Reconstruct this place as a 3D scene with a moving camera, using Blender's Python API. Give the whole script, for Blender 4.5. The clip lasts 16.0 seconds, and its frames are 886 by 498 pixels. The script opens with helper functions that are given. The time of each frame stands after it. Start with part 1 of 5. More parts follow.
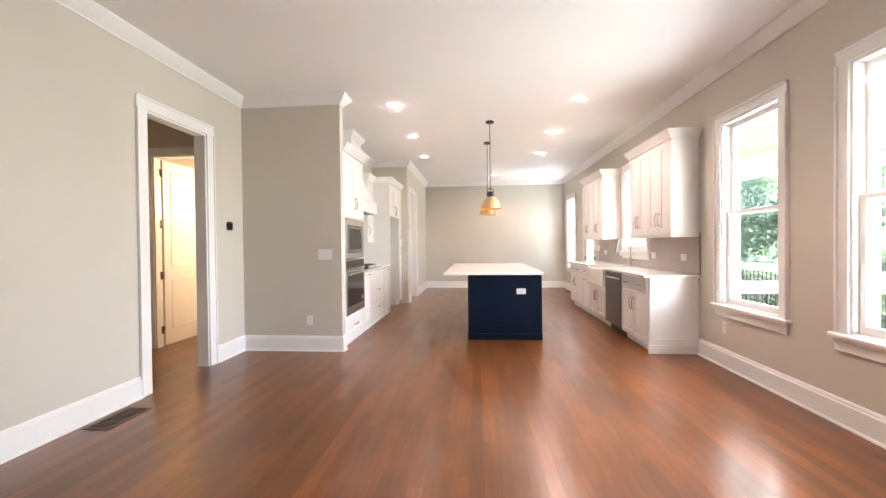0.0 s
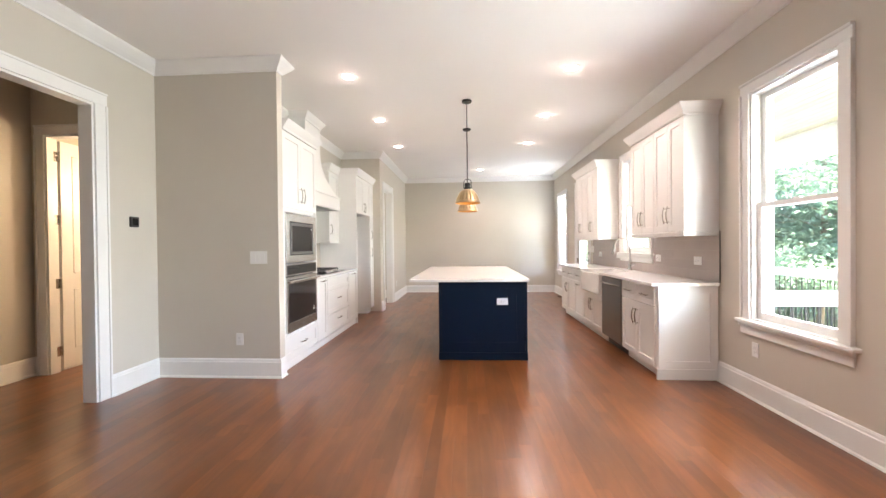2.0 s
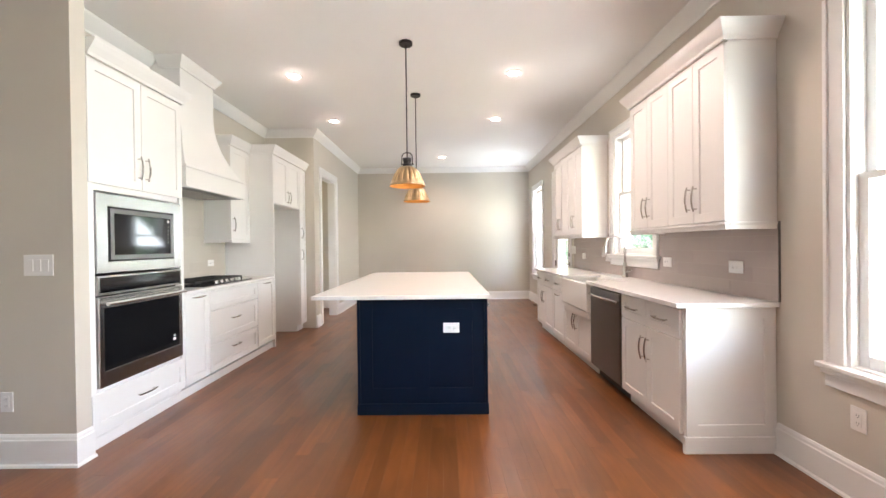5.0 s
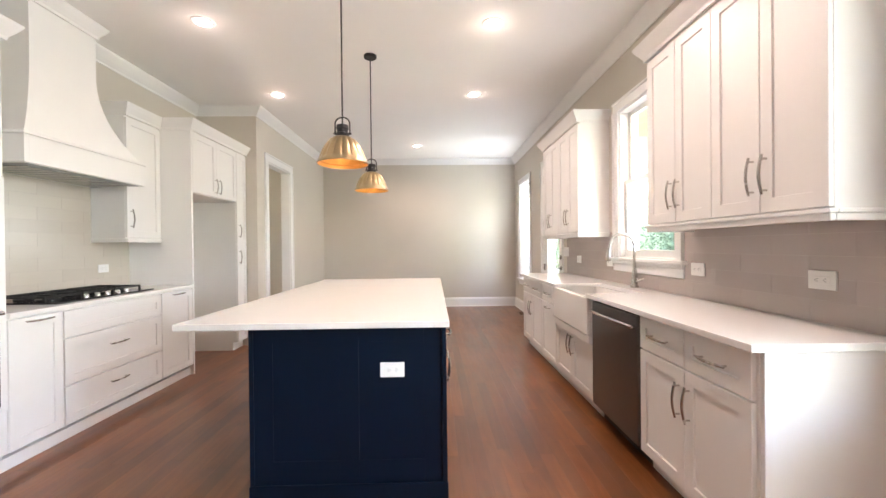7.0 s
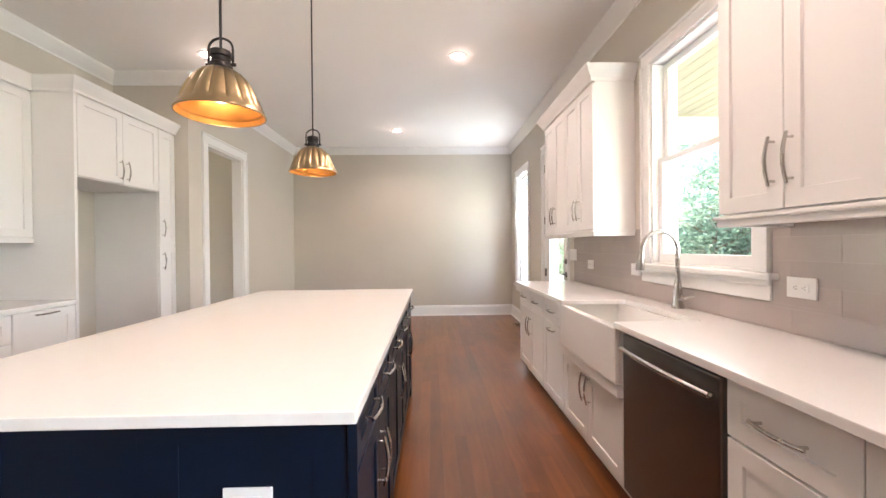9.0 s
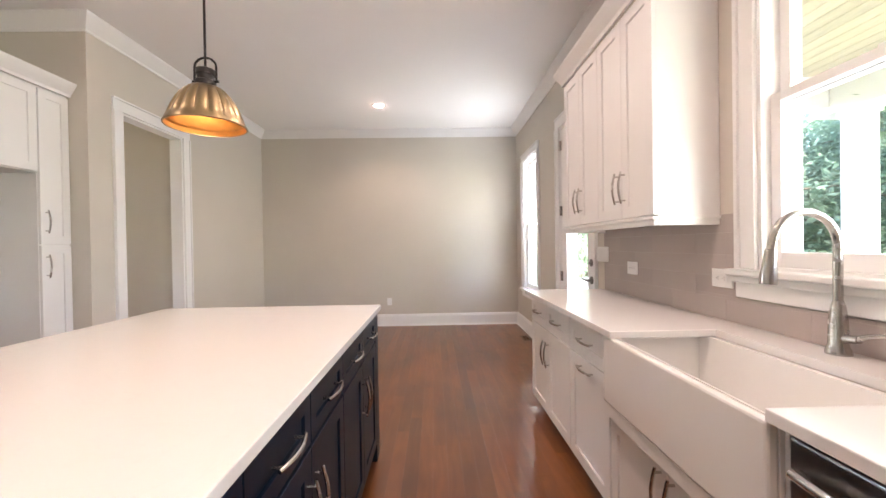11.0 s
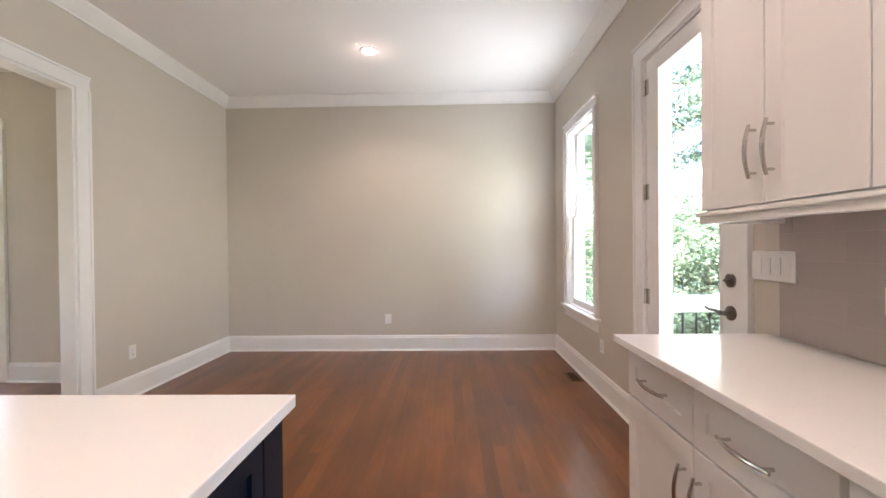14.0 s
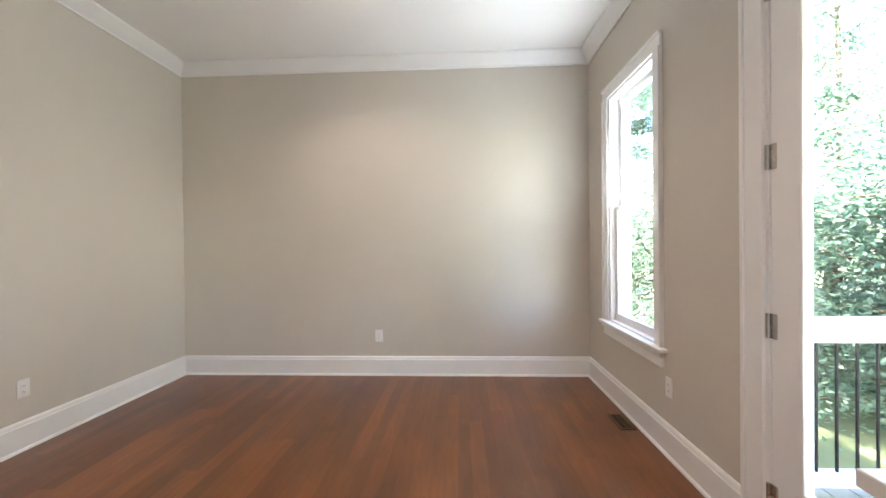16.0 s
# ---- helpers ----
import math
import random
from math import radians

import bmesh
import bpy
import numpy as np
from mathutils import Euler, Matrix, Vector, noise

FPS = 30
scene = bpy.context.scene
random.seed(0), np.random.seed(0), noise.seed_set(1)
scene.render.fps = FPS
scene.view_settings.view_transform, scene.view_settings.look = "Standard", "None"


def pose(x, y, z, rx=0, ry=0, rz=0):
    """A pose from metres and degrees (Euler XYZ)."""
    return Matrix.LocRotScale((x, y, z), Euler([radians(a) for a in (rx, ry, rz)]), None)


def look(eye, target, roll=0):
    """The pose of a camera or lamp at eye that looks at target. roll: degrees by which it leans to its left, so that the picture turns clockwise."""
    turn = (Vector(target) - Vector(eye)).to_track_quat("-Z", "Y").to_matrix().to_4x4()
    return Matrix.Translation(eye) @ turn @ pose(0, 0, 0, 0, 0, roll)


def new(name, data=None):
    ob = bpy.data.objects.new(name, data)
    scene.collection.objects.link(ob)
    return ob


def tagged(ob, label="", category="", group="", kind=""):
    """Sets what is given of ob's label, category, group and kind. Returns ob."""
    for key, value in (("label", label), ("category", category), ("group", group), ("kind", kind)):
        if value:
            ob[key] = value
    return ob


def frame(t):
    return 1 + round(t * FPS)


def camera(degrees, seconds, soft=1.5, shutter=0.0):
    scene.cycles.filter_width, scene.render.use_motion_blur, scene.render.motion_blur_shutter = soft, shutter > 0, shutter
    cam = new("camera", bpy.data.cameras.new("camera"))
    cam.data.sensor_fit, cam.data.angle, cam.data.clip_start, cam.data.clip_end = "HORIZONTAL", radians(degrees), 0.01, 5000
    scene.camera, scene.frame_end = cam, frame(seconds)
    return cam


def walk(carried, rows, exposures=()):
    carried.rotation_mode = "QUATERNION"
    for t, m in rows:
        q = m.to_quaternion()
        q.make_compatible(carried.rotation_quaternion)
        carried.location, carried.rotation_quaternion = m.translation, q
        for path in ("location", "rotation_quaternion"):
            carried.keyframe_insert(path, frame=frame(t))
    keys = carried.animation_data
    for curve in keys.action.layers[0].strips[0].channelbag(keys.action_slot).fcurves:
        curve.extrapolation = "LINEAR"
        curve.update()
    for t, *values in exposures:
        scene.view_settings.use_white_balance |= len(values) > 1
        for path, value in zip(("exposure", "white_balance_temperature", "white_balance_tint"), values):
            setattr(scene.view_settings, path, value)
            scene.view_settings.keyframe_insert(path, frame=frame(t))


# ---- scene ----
cam = camera(97.1, 16.0)
PATH = [
    (0, (0.196, 0.815, 1.302), (0.026, 2.807, 1.277), -0.6),
    (0.5, (0.228, 1.042, 1.28), (0.061, 3.035, 1.26), -0.6),
    (1, (0.27, 1.291, 1.295), (0.109, 3.284, 1.274), -0.5),
    (1.5, (0.347, 1.518, 1.299), (0.203, 3.513, 1.277), -0.6),
    (2, (0.415, 1.735, 1.292), (0.286, 3.731, 1.273), -0.6),
    (2.5, (0.458, 1.973, 1.282), (0.333, 3.969, 1.264), -0.6),
    (3, (0.481, 2.196, 1.287), (0.379, 4.193, 1.271), -0.6),
    (3.5, (0.535, 2.43, 1.274), (0.472, 4.429, 1.259), -0.5),
    (4, (0.611, 2.673, 1.268), (0.565, 4.673, 1.255), -0.6),
    (6.5, (0.937, 3.925, 1.289), (0.976, 5.924, 1.27), -0.6),
    (7, (1.007, 4.159, 1.275), (1.053, 6.158, 1.263), -0.6),
    (7.5, (1.1, 4.395, 1.287), (1.152, 6.394, 1.274), -0.5),
    (8, (1.164, 4.647, 1.281), (1.22, 6.646, 1.268), -0.5),
    (8.5, (1.212, 4.899, 1.288), (1.267, 6.898, 1.277), -0.5),
    (11, (1.421, 6.203, 1.278), (1.462, 8.203, 1.26), -0.9),
    (11.5, (1.452, 6.463, 1.274), (1.473, 8.463, 1.258), -0.6),
    (12, (1.419, 6.736, 1.273), (1.422, 8.736, 1.257), -0.6),
    (12.5, (1.419, 6.961, 1.271), (1.408, 8.961, 1.257), -0.6),
    (13, (1.453, 7.206, 1.275), (1.434, 9.206, 1.26), -0.6),
    (13.5, (1.475, 7.428, 1.284), (1.445, 9.427, 1.267), -0.6),
    (14, (1.472, 7.685, 1.283), (1.428, 9.685, 1.267), -0.6),
    (14.5, (1.483, 7.926, 1.279), (1.434, 9.925, 1.266), -0.6),
    (15, (1.519, 8.166, 1.287), (1.465, 10.165, 1.271), -0.7),
    (15.5, (1.513, 8.384, 1.275), (1.446, 10.383, 1.26), -0.7),
    (16, (1.504, 8.642, 1.276), (1.412, 10.64, 1.261), -0.6),
]
walk(cam, [(t, look(eye, target, roll)) for t, eye, target, roll in PATH],
     exposures=[(0.0, 5.62, 6680, 16), (3.0, 5.50, 6430, 12), (5.0, 5.45, 6450, 12), (8.0, 5.35, 6620, 14), (11.0, 5.14, 6690, 17),
                (12.5, 5.06, 6740, 18), (13.5, 5.06, 6690, 17), (14.5, 5.07, 6560, 14), (16.0, 5.07, 6400, 11)])

# ---- light and exposure ----
world = bpy.data.worlds.new("world")
scene.world = world
world.use_nodes = True
_nt = world.node_tree
_bg = _nt.nodes["Background"]
_sky = _nt.nodes.new("ShaderNodeTexSky")
_sky.sky_type = "NISHITA"
_sky.sun_disc = False
_sky.sun_elevation, _sky.sun_rotation = radians(52), radians(184)
_nt.links.new(_sky.outputs[0], _bg.inputs[0])
_bg.inputs[1].default_value = 0.15


def lamp(name, kind, m, energy, color, **kw):
    data = bpy.data.lights.new(name, kind)
    data.energy, data.color = energy, color
    for key, value in kw.items():
        if key == "size":
            data.size = value
        elif key == "size_y":
            data.shape, data.size_y = "RECTANGLE", value
        elif key == "angle":
            data.angle = value
        elif key == "radius":
            data.shadow_soft_size = value
        elif key == "spread":
            data.spread = value
        elif key == "cone":
            data.spot_size, data.spot_blend = value, 0.6
    ob = new(name, data)
    ob.matrix_world = m
    return ob


# sun behind the walk, high over the porch roof
lamp("sun", "SUN", look((2, -18, 33), (4, 8, 0)), 5.0, (1.0, 0.95, 0.86), angle=radians(3))

WARM = (1.0, 0.775, 0.68)
# the last four, over the living room, are unseen cans added for light
CANS = [(-0.865, 5.93), (-0.865, 7.42), (-0.865, 8.95), (1.515, 5.93), (1.515, 7.42), (1.515, 8.95), (0.71, 11.385),
        (-0.865, 3.3), (1.515, 3.3), (-0.865, 0.2), (1.515, 0.2)]
PENDANTS = [(0.413, 6.755), (0.408, 7.98)]
CAN_W, SKY_W = 0.55, 1.05
CAN_K = dict(zip(CANS, (0.2, 0.25, 0.15, 3.8, 3.6, 2.6, 2.8, 0.2, 5.4, 0.5, 7.4)))
for cx, cy in CANS:
    lamp("can_and_fill_lamp", "SPOT", look((cx, cy, 3.10), (cx, cy, 0)), CAN_W * CAN_K[cx, cy], WARM, radius=0.3 if cy < 4 else 0.09, cone=radians(150 if cy > 4 else 104 if cx < 0 else 124))
    # extra fill lamp hung just below the can to brighten the ceiling round it
    lamp("can_and_fill_lamp", "POINT", pose(cx, cy, 3.03), CAN_W * 0.052, WARM, radius=0.04)
for cx, cy in PENDANTS:
    lamp("pendant_lamp", "POINT", pose(cx, cy, 1.905), 0.085, (1.0, 0.72, 0.45), radius=0.04)
# area lamps added outside the windows and garden door, standing in for sky light
for wy, wz, wh, ww, k, up in ((3.33, 1.6, 1.8, 0.76, 1.1, -1.0), (4.74, 1.6, 1.8, 0.76, 1.05, -0.8), (7.36, 1.85, 1.3, 0.8, 0.32, 0.7), (9.85, 1.35, 2.0, 0.5, 0.32, 1.5), (11.6, 1.75, 1.2, 0.6, 1.75, 3.6)):
    lamp("window_fill", "AREA", look((3.08, wy, wz), (0, wy - 0.7 if wy > 11 else wy, wz + up)), SKY_W * 1.1 * k * ww * wh, (0.86, 0.94, 1.0), size=ww, size_y=wh, spread=radians(148 if wy < 5 else 180))
# warm fill lamp added at the passage door to light the passage
lamp("window_fill", "AREA", look((-3.39, 11.44, 1.28), (-3.39, 9, 1.28)), 0.85, (1.0, 0.90, 0.80), size=0.62, size_y=2.0)
lamp("bedroom_lamp", "POINT", pose(-2.9, 6.5, 2.0), 2.2, (1.0, 0.74, 0.46), radius=0.15)


# ---- materials ----
def mat(name, color, rough=0.5, metal=0.0, var=0.06, scale=3.0, bump=0.0, bscale=120.0, coat=0.0, rand=0.0, stretch=(1, 1, 1), spec=0.5, rvar=0.06):
    m = bpy.data.materials.new(name)
    m.use_nodes = True
    nt = m.node_tree
    b = nt.nodes["Principled BSDF"]
    b.inputs["Roughness"].default_value, b.inputs["Metallic"].default_value = rough, metal
    b.inputs["Coat Weight"].default_value = coat
    b.inputs["Specular IOR Level"].default_value = spec
    geo = nt.nodes.new("ShaderNodeNewGeometry")
    mp = nt.nodes.new("ShaderNodeMapping")
    mp.inputs["Scale"].default_value = stretch
    nt.links.new(geo.outputs["Position"], mp.inputs["Vector"])
    n1 = nt.nodes.new("ShaderNodeTexNoise")
    n1.inputs["Scale"].default_value, n1.inputs["Detail"].default_value = scale, 5
    nt.links.new(mp.outputs[0], n1.inputs["Vector"])
    ramp = nt.nodes.new("ShaderNodeMapRange")
    ramp.inputs[1].default_value, ramp.inputs[2].default_value = 0.25, 0.75
    ramp.inputs[3].default_value, ramp.inputs[4].default_value = 1 - var, 1 + var
    nt.links.new(n1.outputs["Fac"], ramp.inputs[0])
    hsv = nt.nodes.new("ShaderNodeHueSaturation")
    hsv.inputs["Color"].default_value = (*color, 1)
    if rand:
        oi = nt.nodes.new("ShaderNodeObjectInfo")
        r2 = nt.nodes.new("ShaderNodeMapRange")
        r2.inputs[3].default_value, r2.inputs[4].default_value = 1 - rand, 1 + rand
        nt.links.new(oi.outputs["Random"], r2.inputs[0])
        mul = nt.nodes.new("ShaderNodeMath")
        mul.operation = "MULTIPLY"
        nt.links.new(ramp.outputs[0], mul.inputs[0])
        nt.links.new(r2.outputs[0], mul.inputs[1])
        nt.links.new(mul.outputs[0], hsv.inputs["Value"])
    else:
        nt.links.new(ramp.outputs[0], hsv.inputs["Value"])
    nt.links.new(hsv.outputs[0], b.inputs["Base Color"])
    rr = nt.nodes.new("ShaderNodeMapRange")
    rr.inputs[3].default_value, rr.inputs[4].default_value = max(rough - rvar, 0.02), min(rough + rvar, 1)
    nt.links.new(n1.outputs["Fac"], rr.inputs[0])
    nt.links.new(rr.outputs[0], b.inputs["Roughness"])
    if bump:
        n2 = nt.nodes.new("ShaderNodeTexNoise")
        n2.inputs["Scale"].default_value, n2.inputs["Detail"].default_value = bscale, 3
        nt.links.new(mp.outputs[0], n2.inputs["Vector"])
        bp = nt.nodes.new("ShaderNodeBump")
        bp.inputs["Strength"].default_value, bp.inputs["Distance"].default_value = bump, 0.002
        nt.links.new(n2.outputs["Fac"], bp.inputs["Height"])
        nt.links.new(bp.outputs[0], b.inputs["Normal"])
    return m


def glow(name, color, strength):
    m = bpy.data.materials.new(name)
    m.use_nodes = True
    b = m.node_tree.nodes["Principled BSDF"]
    b.inputs["Base Color"].default_value = (*color, 1)
    b.inputs["Emission Color"].default_value = (*color, 1)
    b.inputs["Emission Strength"].default_value = strength
    return m


def wood_floor_mat():
    """Red-brown stained oak: streaked grain along y, tone per plank, satin polyurethane."""
    m = bpy.data.materials.new("stained_oak")
    m.use_nodes = True
    nt = m.node_tree
    b = nt.nodes["Principled BSDF"]
    geo, oi = nt.nodes.new("ShaderNodeNewGeometry"), nt.nodes.new("ShaderNodeObjectInfo")
    isl = geo.outputs["Random Per Island"]
    add = nt.nodes.new("ShaderNodeMath")
    add.operation = "ADD"
    nt.links.new(oi.outputs["Random"], add.inputs[0])
    nt.links.new(isl, add.inputs[1])
    fr = nt.nodes.new("ShaderNodeMath")
    fr.operation = "FRACT"
    nt.links.new(add.outputs[0], fr.inputs[0])
    # shift the grain from plank to plank
    comb = nt.nodes.new("ShaderNodeCombineXYZ")
    m7 = nt.nodes.new("ShaderNodeMath")
    m7.operation, m7.inputs[1].default_value = "MULTIPLY", 37.0
    nt.links.new(fr.outputs[0], m7.inputs[0])
    nt.links.new(m7.outputs[0], comb.inputs[2])
    va = nt.nodes.new("ShaderNodeVectorMath")
    va.operation = "ADD"
    nt.links.new(geo.outputs["Position"], va.inputs[0])
    nt.links.new(comb.outputs[0], va.inputs[1])
    mp = nt.nodes.new("ShaderNodeMapping")
    mp.inputs["Scale"].default_value = (1, 0.22, 1)
    nt.links.new(va.outputs[0], mp.inputs["Vector"])
    grain = nt.nodes.new("ShaderNodeTexNoise")
    grain.inputs["Scale"].default_value, grain.inputs["Detail"].default_value, grain.inputs["Distortion"].default_value = 7, 3, 1.2
    nt.links.new(mp.outputs[0], grain.inputs["Vector"])
    cath = nt.nodes.new("ShaderNodeTexWave")
    cath.wave_type, cath.bands_direction = "BANDS", "X"
    cath.inputs["Scale"].default_value, cath.inputs["Distortion"].default_value = 5, 16
    cath.inputs["Detail"].default_value, cath.inputs["Detail Scale"].default_value = 4, 1.2
    nt.links.new(mp.outputs[0], cath.inputs["Vector"])
    mixg = nt.nodes.new("ShaderNodeMix")
    mixg.inputs[0].default_value = 0.22
    nt.links.new(grain.outputs["Fac"], mixg.inputs[2])
    nt.links.new(cath.outputs["Fac"], mixg.inputs[3])
    ramp = nt.nodes.new("ShaderNodeValToRGB")
    e = ramp.color_ramp.elements
    e[0].position, e[0].color = 0.10, (0.136, 0.0430, 0.0112, 1)
    e[1].position, e[1].color = 0.90, (0.202, 0.0685, 0.0182, 1)
    nt.links.new(mixg.outputs[0], ramp.inputs[0])
    hsv = nt.nodes.new("ShaderNodeHueSaturation")
    tone = nt.nodes.new("ShaderNodeMapRange")
    tone.inputs[3].default_value, tone.inputs[4].default_value = 0.78, 1.20
    nt.links.new(fr.outputs[0], tone.inputs[0])
    big = nt.nodes.new("ShaderNodeTexNoise")
    big.inputs["Scale"].default_value, big.inputs["Detail"].default_value = 2.6, 3
    mpb = nt.nodes.new("ShaderNodeMapping")
    mpb.inputs["Scale"].default_value = (1, 0.48, 1)
    nt.links.new(geo.outputs["Position"], mpb.inputs["Vector"])
    nt.links.new(mpb.outputs[0], big.inputs["Vector"])
    tb = nt.nodes.new("ShaderNodeMapRange")
    tb.inputs[1].default_value, tb.inputs[2].default_value = 0.3, 0.7
    tb.inputs[3].default_value, tb.inputs[4].default_value = 0.76, 1.24
    nt.links.new(big.outputs["Fac"], tb.inputs[0])
    mm = nt.nodes.new("ShaderNodeMath")
    mm.operation = "MULTIPLY"
    nt.links.new(tone.outputs[0], mm.inputs[0])
    nt.links.new(tb.outputs[0], mm.inputs[1])
    nt.links.new(mm.outputs[0], hsv.inputs["Value"])
    nt.links.new(ramp.outputs[0], hsv.inputs["Color"])
    nt.links.new(hsv.outputs[0], b.inputs["Base Color"])
    rr = nt.nodes.new("ShaderNodeMapRange")
    rr.inputs[3].default_value, rr.inputs[4].default_value = 0.26, 0.40
    nt.links.new(grain.outputs["Fac"], rr.inputs[0])
    nt.links.new(rr.outputs[0], b.inputs["Roughness"])
    b.inputs["Specular IOR Level"].default_value = 0.35
    b.inputs["Coat Weight"].default_value, b.inputs["Coat Roughness"].default_value = 0.45, 0.19
    bp = nt.nodes.new("ShaderNodeBump")
    bp.inputs["Strength"].default_value, bp.inputs["Distance"].default_value = 0.16, 0.002
    nt.links.new(mixg.outputs[0], bp.inputs["Height"])
    nt.links.new(bp.outputs[0], b.inputs["Normal"])
    nt.links.new(bp.outputs[0], b.inputs["Coat Normal"])
    return m


def glass_mat(name, tint=(1, 1, 1)):
    m = bpy.data.materials.new(name)
    m.use_nodes = True
    nt = m.node_tree
    nt.nodes.remove(nt.nodes["Principled BSDF"])
    tr, gl, fr, mx = (nt.nodes.new(n) for n in ("ShaderNodeBsdfTransparent", "ShaderNodeBsdfGlossy", "ShaderNodeLayerWeight", "ShaderNodeMixShader"))
    tr.inputs[0].default_value = (*tint, 1)
    gl.inputs["Roughness"].default_value = 0.02
    pw, sc = nt.nodes.new("ShaderNodeMath"), nt.nodes.new("ShaderNodeMath")
    pw.operation, pw.inputs[1].default_value = "POWER", 5.0
    sc.operation, sc.inputs[1].default_value, sc.inputs[2].default_value = "MULTIPLY_ADD", 0.5, 0.03
    nt.links.new(fr.outputs["Facing"], pw.inputs[0])
    nt.links.new(pw.outputs[0], sc.inputs[0])
    nt.links.new(sc.outputs[0], mx.inputs[0])
    nt.links.new(tr.outputs[0], mx.inputs[1])
    nt.links.new(gl.outputs[0], mx.inputs[2])
    nt.links.new(mx.outputs[0], nt.nodes["Material Output"].inputs[0])
    return m


def quartz_mat():
    m = mat("white_quartz", (0.79, 0.775, 0.755), 0.19, var=0.02, scale=2, spec=0.5, rvar=0.01)
    nt = m.node_tree
    b = nt.nodes["Principled BSDF"]
    geo = next(n for n in nt.nodes if n.type == "NEW_GEOMETRY")
    vein = nt.nodes.new("ShaderNodeTexNoise")
    vein.inputs["Scale"].default_value, vein.inputs["Detail"].default_value, vein.inputs["Distortion"].default_value = 2.2, 9, 2.5
    nt.links.new(geo.outputs["Position"], vein.inputs["Vector"])
    ramp = nt.nodes.new("ShaderNodeValToRGB")
    e = ramp.color_ramp.elements
    e[0].position, e[0].color = 0.485, (0.79, 0.775, 0.755, 1)
    e[1].position, e[1].color = 0.515, (0.79, 0.775, 0.755, 1)
    mid = e.new(0.5)
    mid.color = (0.778, 0.763, 0.743, 1)
    nt.links.new(vein.outputs["Fac"], ramp.inputs[0])
    nt.links.new(ramp.outputs[0], b.inputs["Base Color"])
    return m


def leaf_mat():
    m = bpy.data.materials.new("leaf")
    m.use_nodes = True
    nt = m.node_tree
    b = nt.nodes["Principled BSDF"]
    b.inputs["Roughness"].default_value = 0.45
    geo = nt.nodes.new("ShaderNodeNewGeometry")
    ramp = nt.nodes.new("ShaderNodeValToRGB")
    e = ramp.color_ramp.elements
    e[0].color, e[1].color = (0.12, 0.185, 0.13, 1), (0.18, 0.25, 0.18, 1)
    nt.links.new(geo.outputs["Random Per Island"], ramp.inputs[0])
    nt.links.new(ramp.outputs[0], b.inputs["Base Color"])
    tl, mx = nt.nodes.new("ShaderNodeBsdfTranslucent"), nt.nodes.new("ShaderNodeMixShader")
    nt.links.new(ramp.outputs[0], tl.inputs[0])
    mx.inputs[0].default_value = 0.6
    nt.links.new(b.outputs[0], mx.inputs[1])
    nt.links.new(tl.outputs[0], mx.inputs[2])
    nt.links.new(mx.outputs[0], nt.nodes["Material Output"].inputs[0])
    return m


WALL = mat("greige_wall_paint", (0.60, 0.555, 0.485), 0.55, var=0.03, scale=1.3, bump=0.08, bscale=260, spec=0.3)
CEIL = mat("ceiling_paint", (0.88, 0.865, 0.84), 0.7, var=0.02, scale=0.9, bump=0.06, bscale=220, spec=0.2)
TRIM = mat("white_trim_paint", (0.82, 0.81, 0.79), 0.34, var=0.015, scale=4, rvar=0.01)
CAB = mat("white_cabinet_lacquer", (0.80, 0.785, 0.765), 0.32, var=0.012, scale=3, rvar=0.01)
NAVY = mat("navy_cabinet_lacquer", (0.0022, 0.0085, 0.020), 0.35, var=0.10, scale=5, rvar=0.02, spec=0.2)
QUARTZ = quartz_mat()
FLOOR = wood_floor_mat()
GAP = mat("floor_gap", (0.09, 0.03, 0.010), 0.6)
STEEL = mat("stainless_steel", (0.62, 0.61, 0.60), 0.24, 1.0, var=0.0, scale=3, rvar=0.0)
DSTEEL = mat("dark_stainless_steel", (0.23, 0.225, 0.22), 0.32, 1.0, var=0.0, scale=3, rvar=0.0)
NICKEL = mat("brushed_nickel", (0.55, 0.53, 0.50), 0.26, 1.0, var=0.05, scale=30)
PEWTER = mat("dark_pewter", (0.20, 0.19, 0.18), 0.35, 0.9, var=0.1, scale=20)
BRASS = mat("antique_brass", (0.40, 0.30, 0.17), 0.30, 1.0, var=0.04, scale=30, rvar=0.03)
GOLDIN = mat("gold_leaf_lining", (0.72, 0.36, 0.10), 0.42, 1.0, var=0.10, scale=20)
BLACK = mat("black_metal", (0.018, 0.016, 0.015), 0.4, 0.3, var=0.2, scale=20)
BGLASS = mat("black_glass", (0.008, 0.008, 0.009), 0.06, var=0.02, spec=0.4)
IRON = mat("cast_iron", (0.02, 0.02, 0.02), 0.6, var=0.2, scale=60, bump=0.2)
PLAST = mat("white_plastic", (0.80, 0.79, 0.77), 0.35, var=0.02)
# dark colour stands for the shade inside outlet holes and the floor register
SLOT = mat("dark_slot", (0.05, 0.05, 0.05), 0.6)
TILE_R = mat("greige_gloss_tile", (0.46, 0.40, 0.37), 0.20, var=0.04, scale=2, bump=0.10, bscale=14, rand=0.04)
TILE_L = mat("beige_gloss_tile", (0.58, 0.53, 0.46), 0.22, var=0.03, scale=2, bump=0.10, bscale=14, rand=0.03)
GROUT = mat("grout", (0.50, 0.45, 0.415), 0.8, bump=0.1)
CERAMIC = mat("white_fireclay", (0.84, 0.82, 0.79), 0.10, var=0.01)
BRONZE = mat("bronze_register", (0.11, 0.065, 0.03), 0.45, 0.6, var=0.1, scale=30)
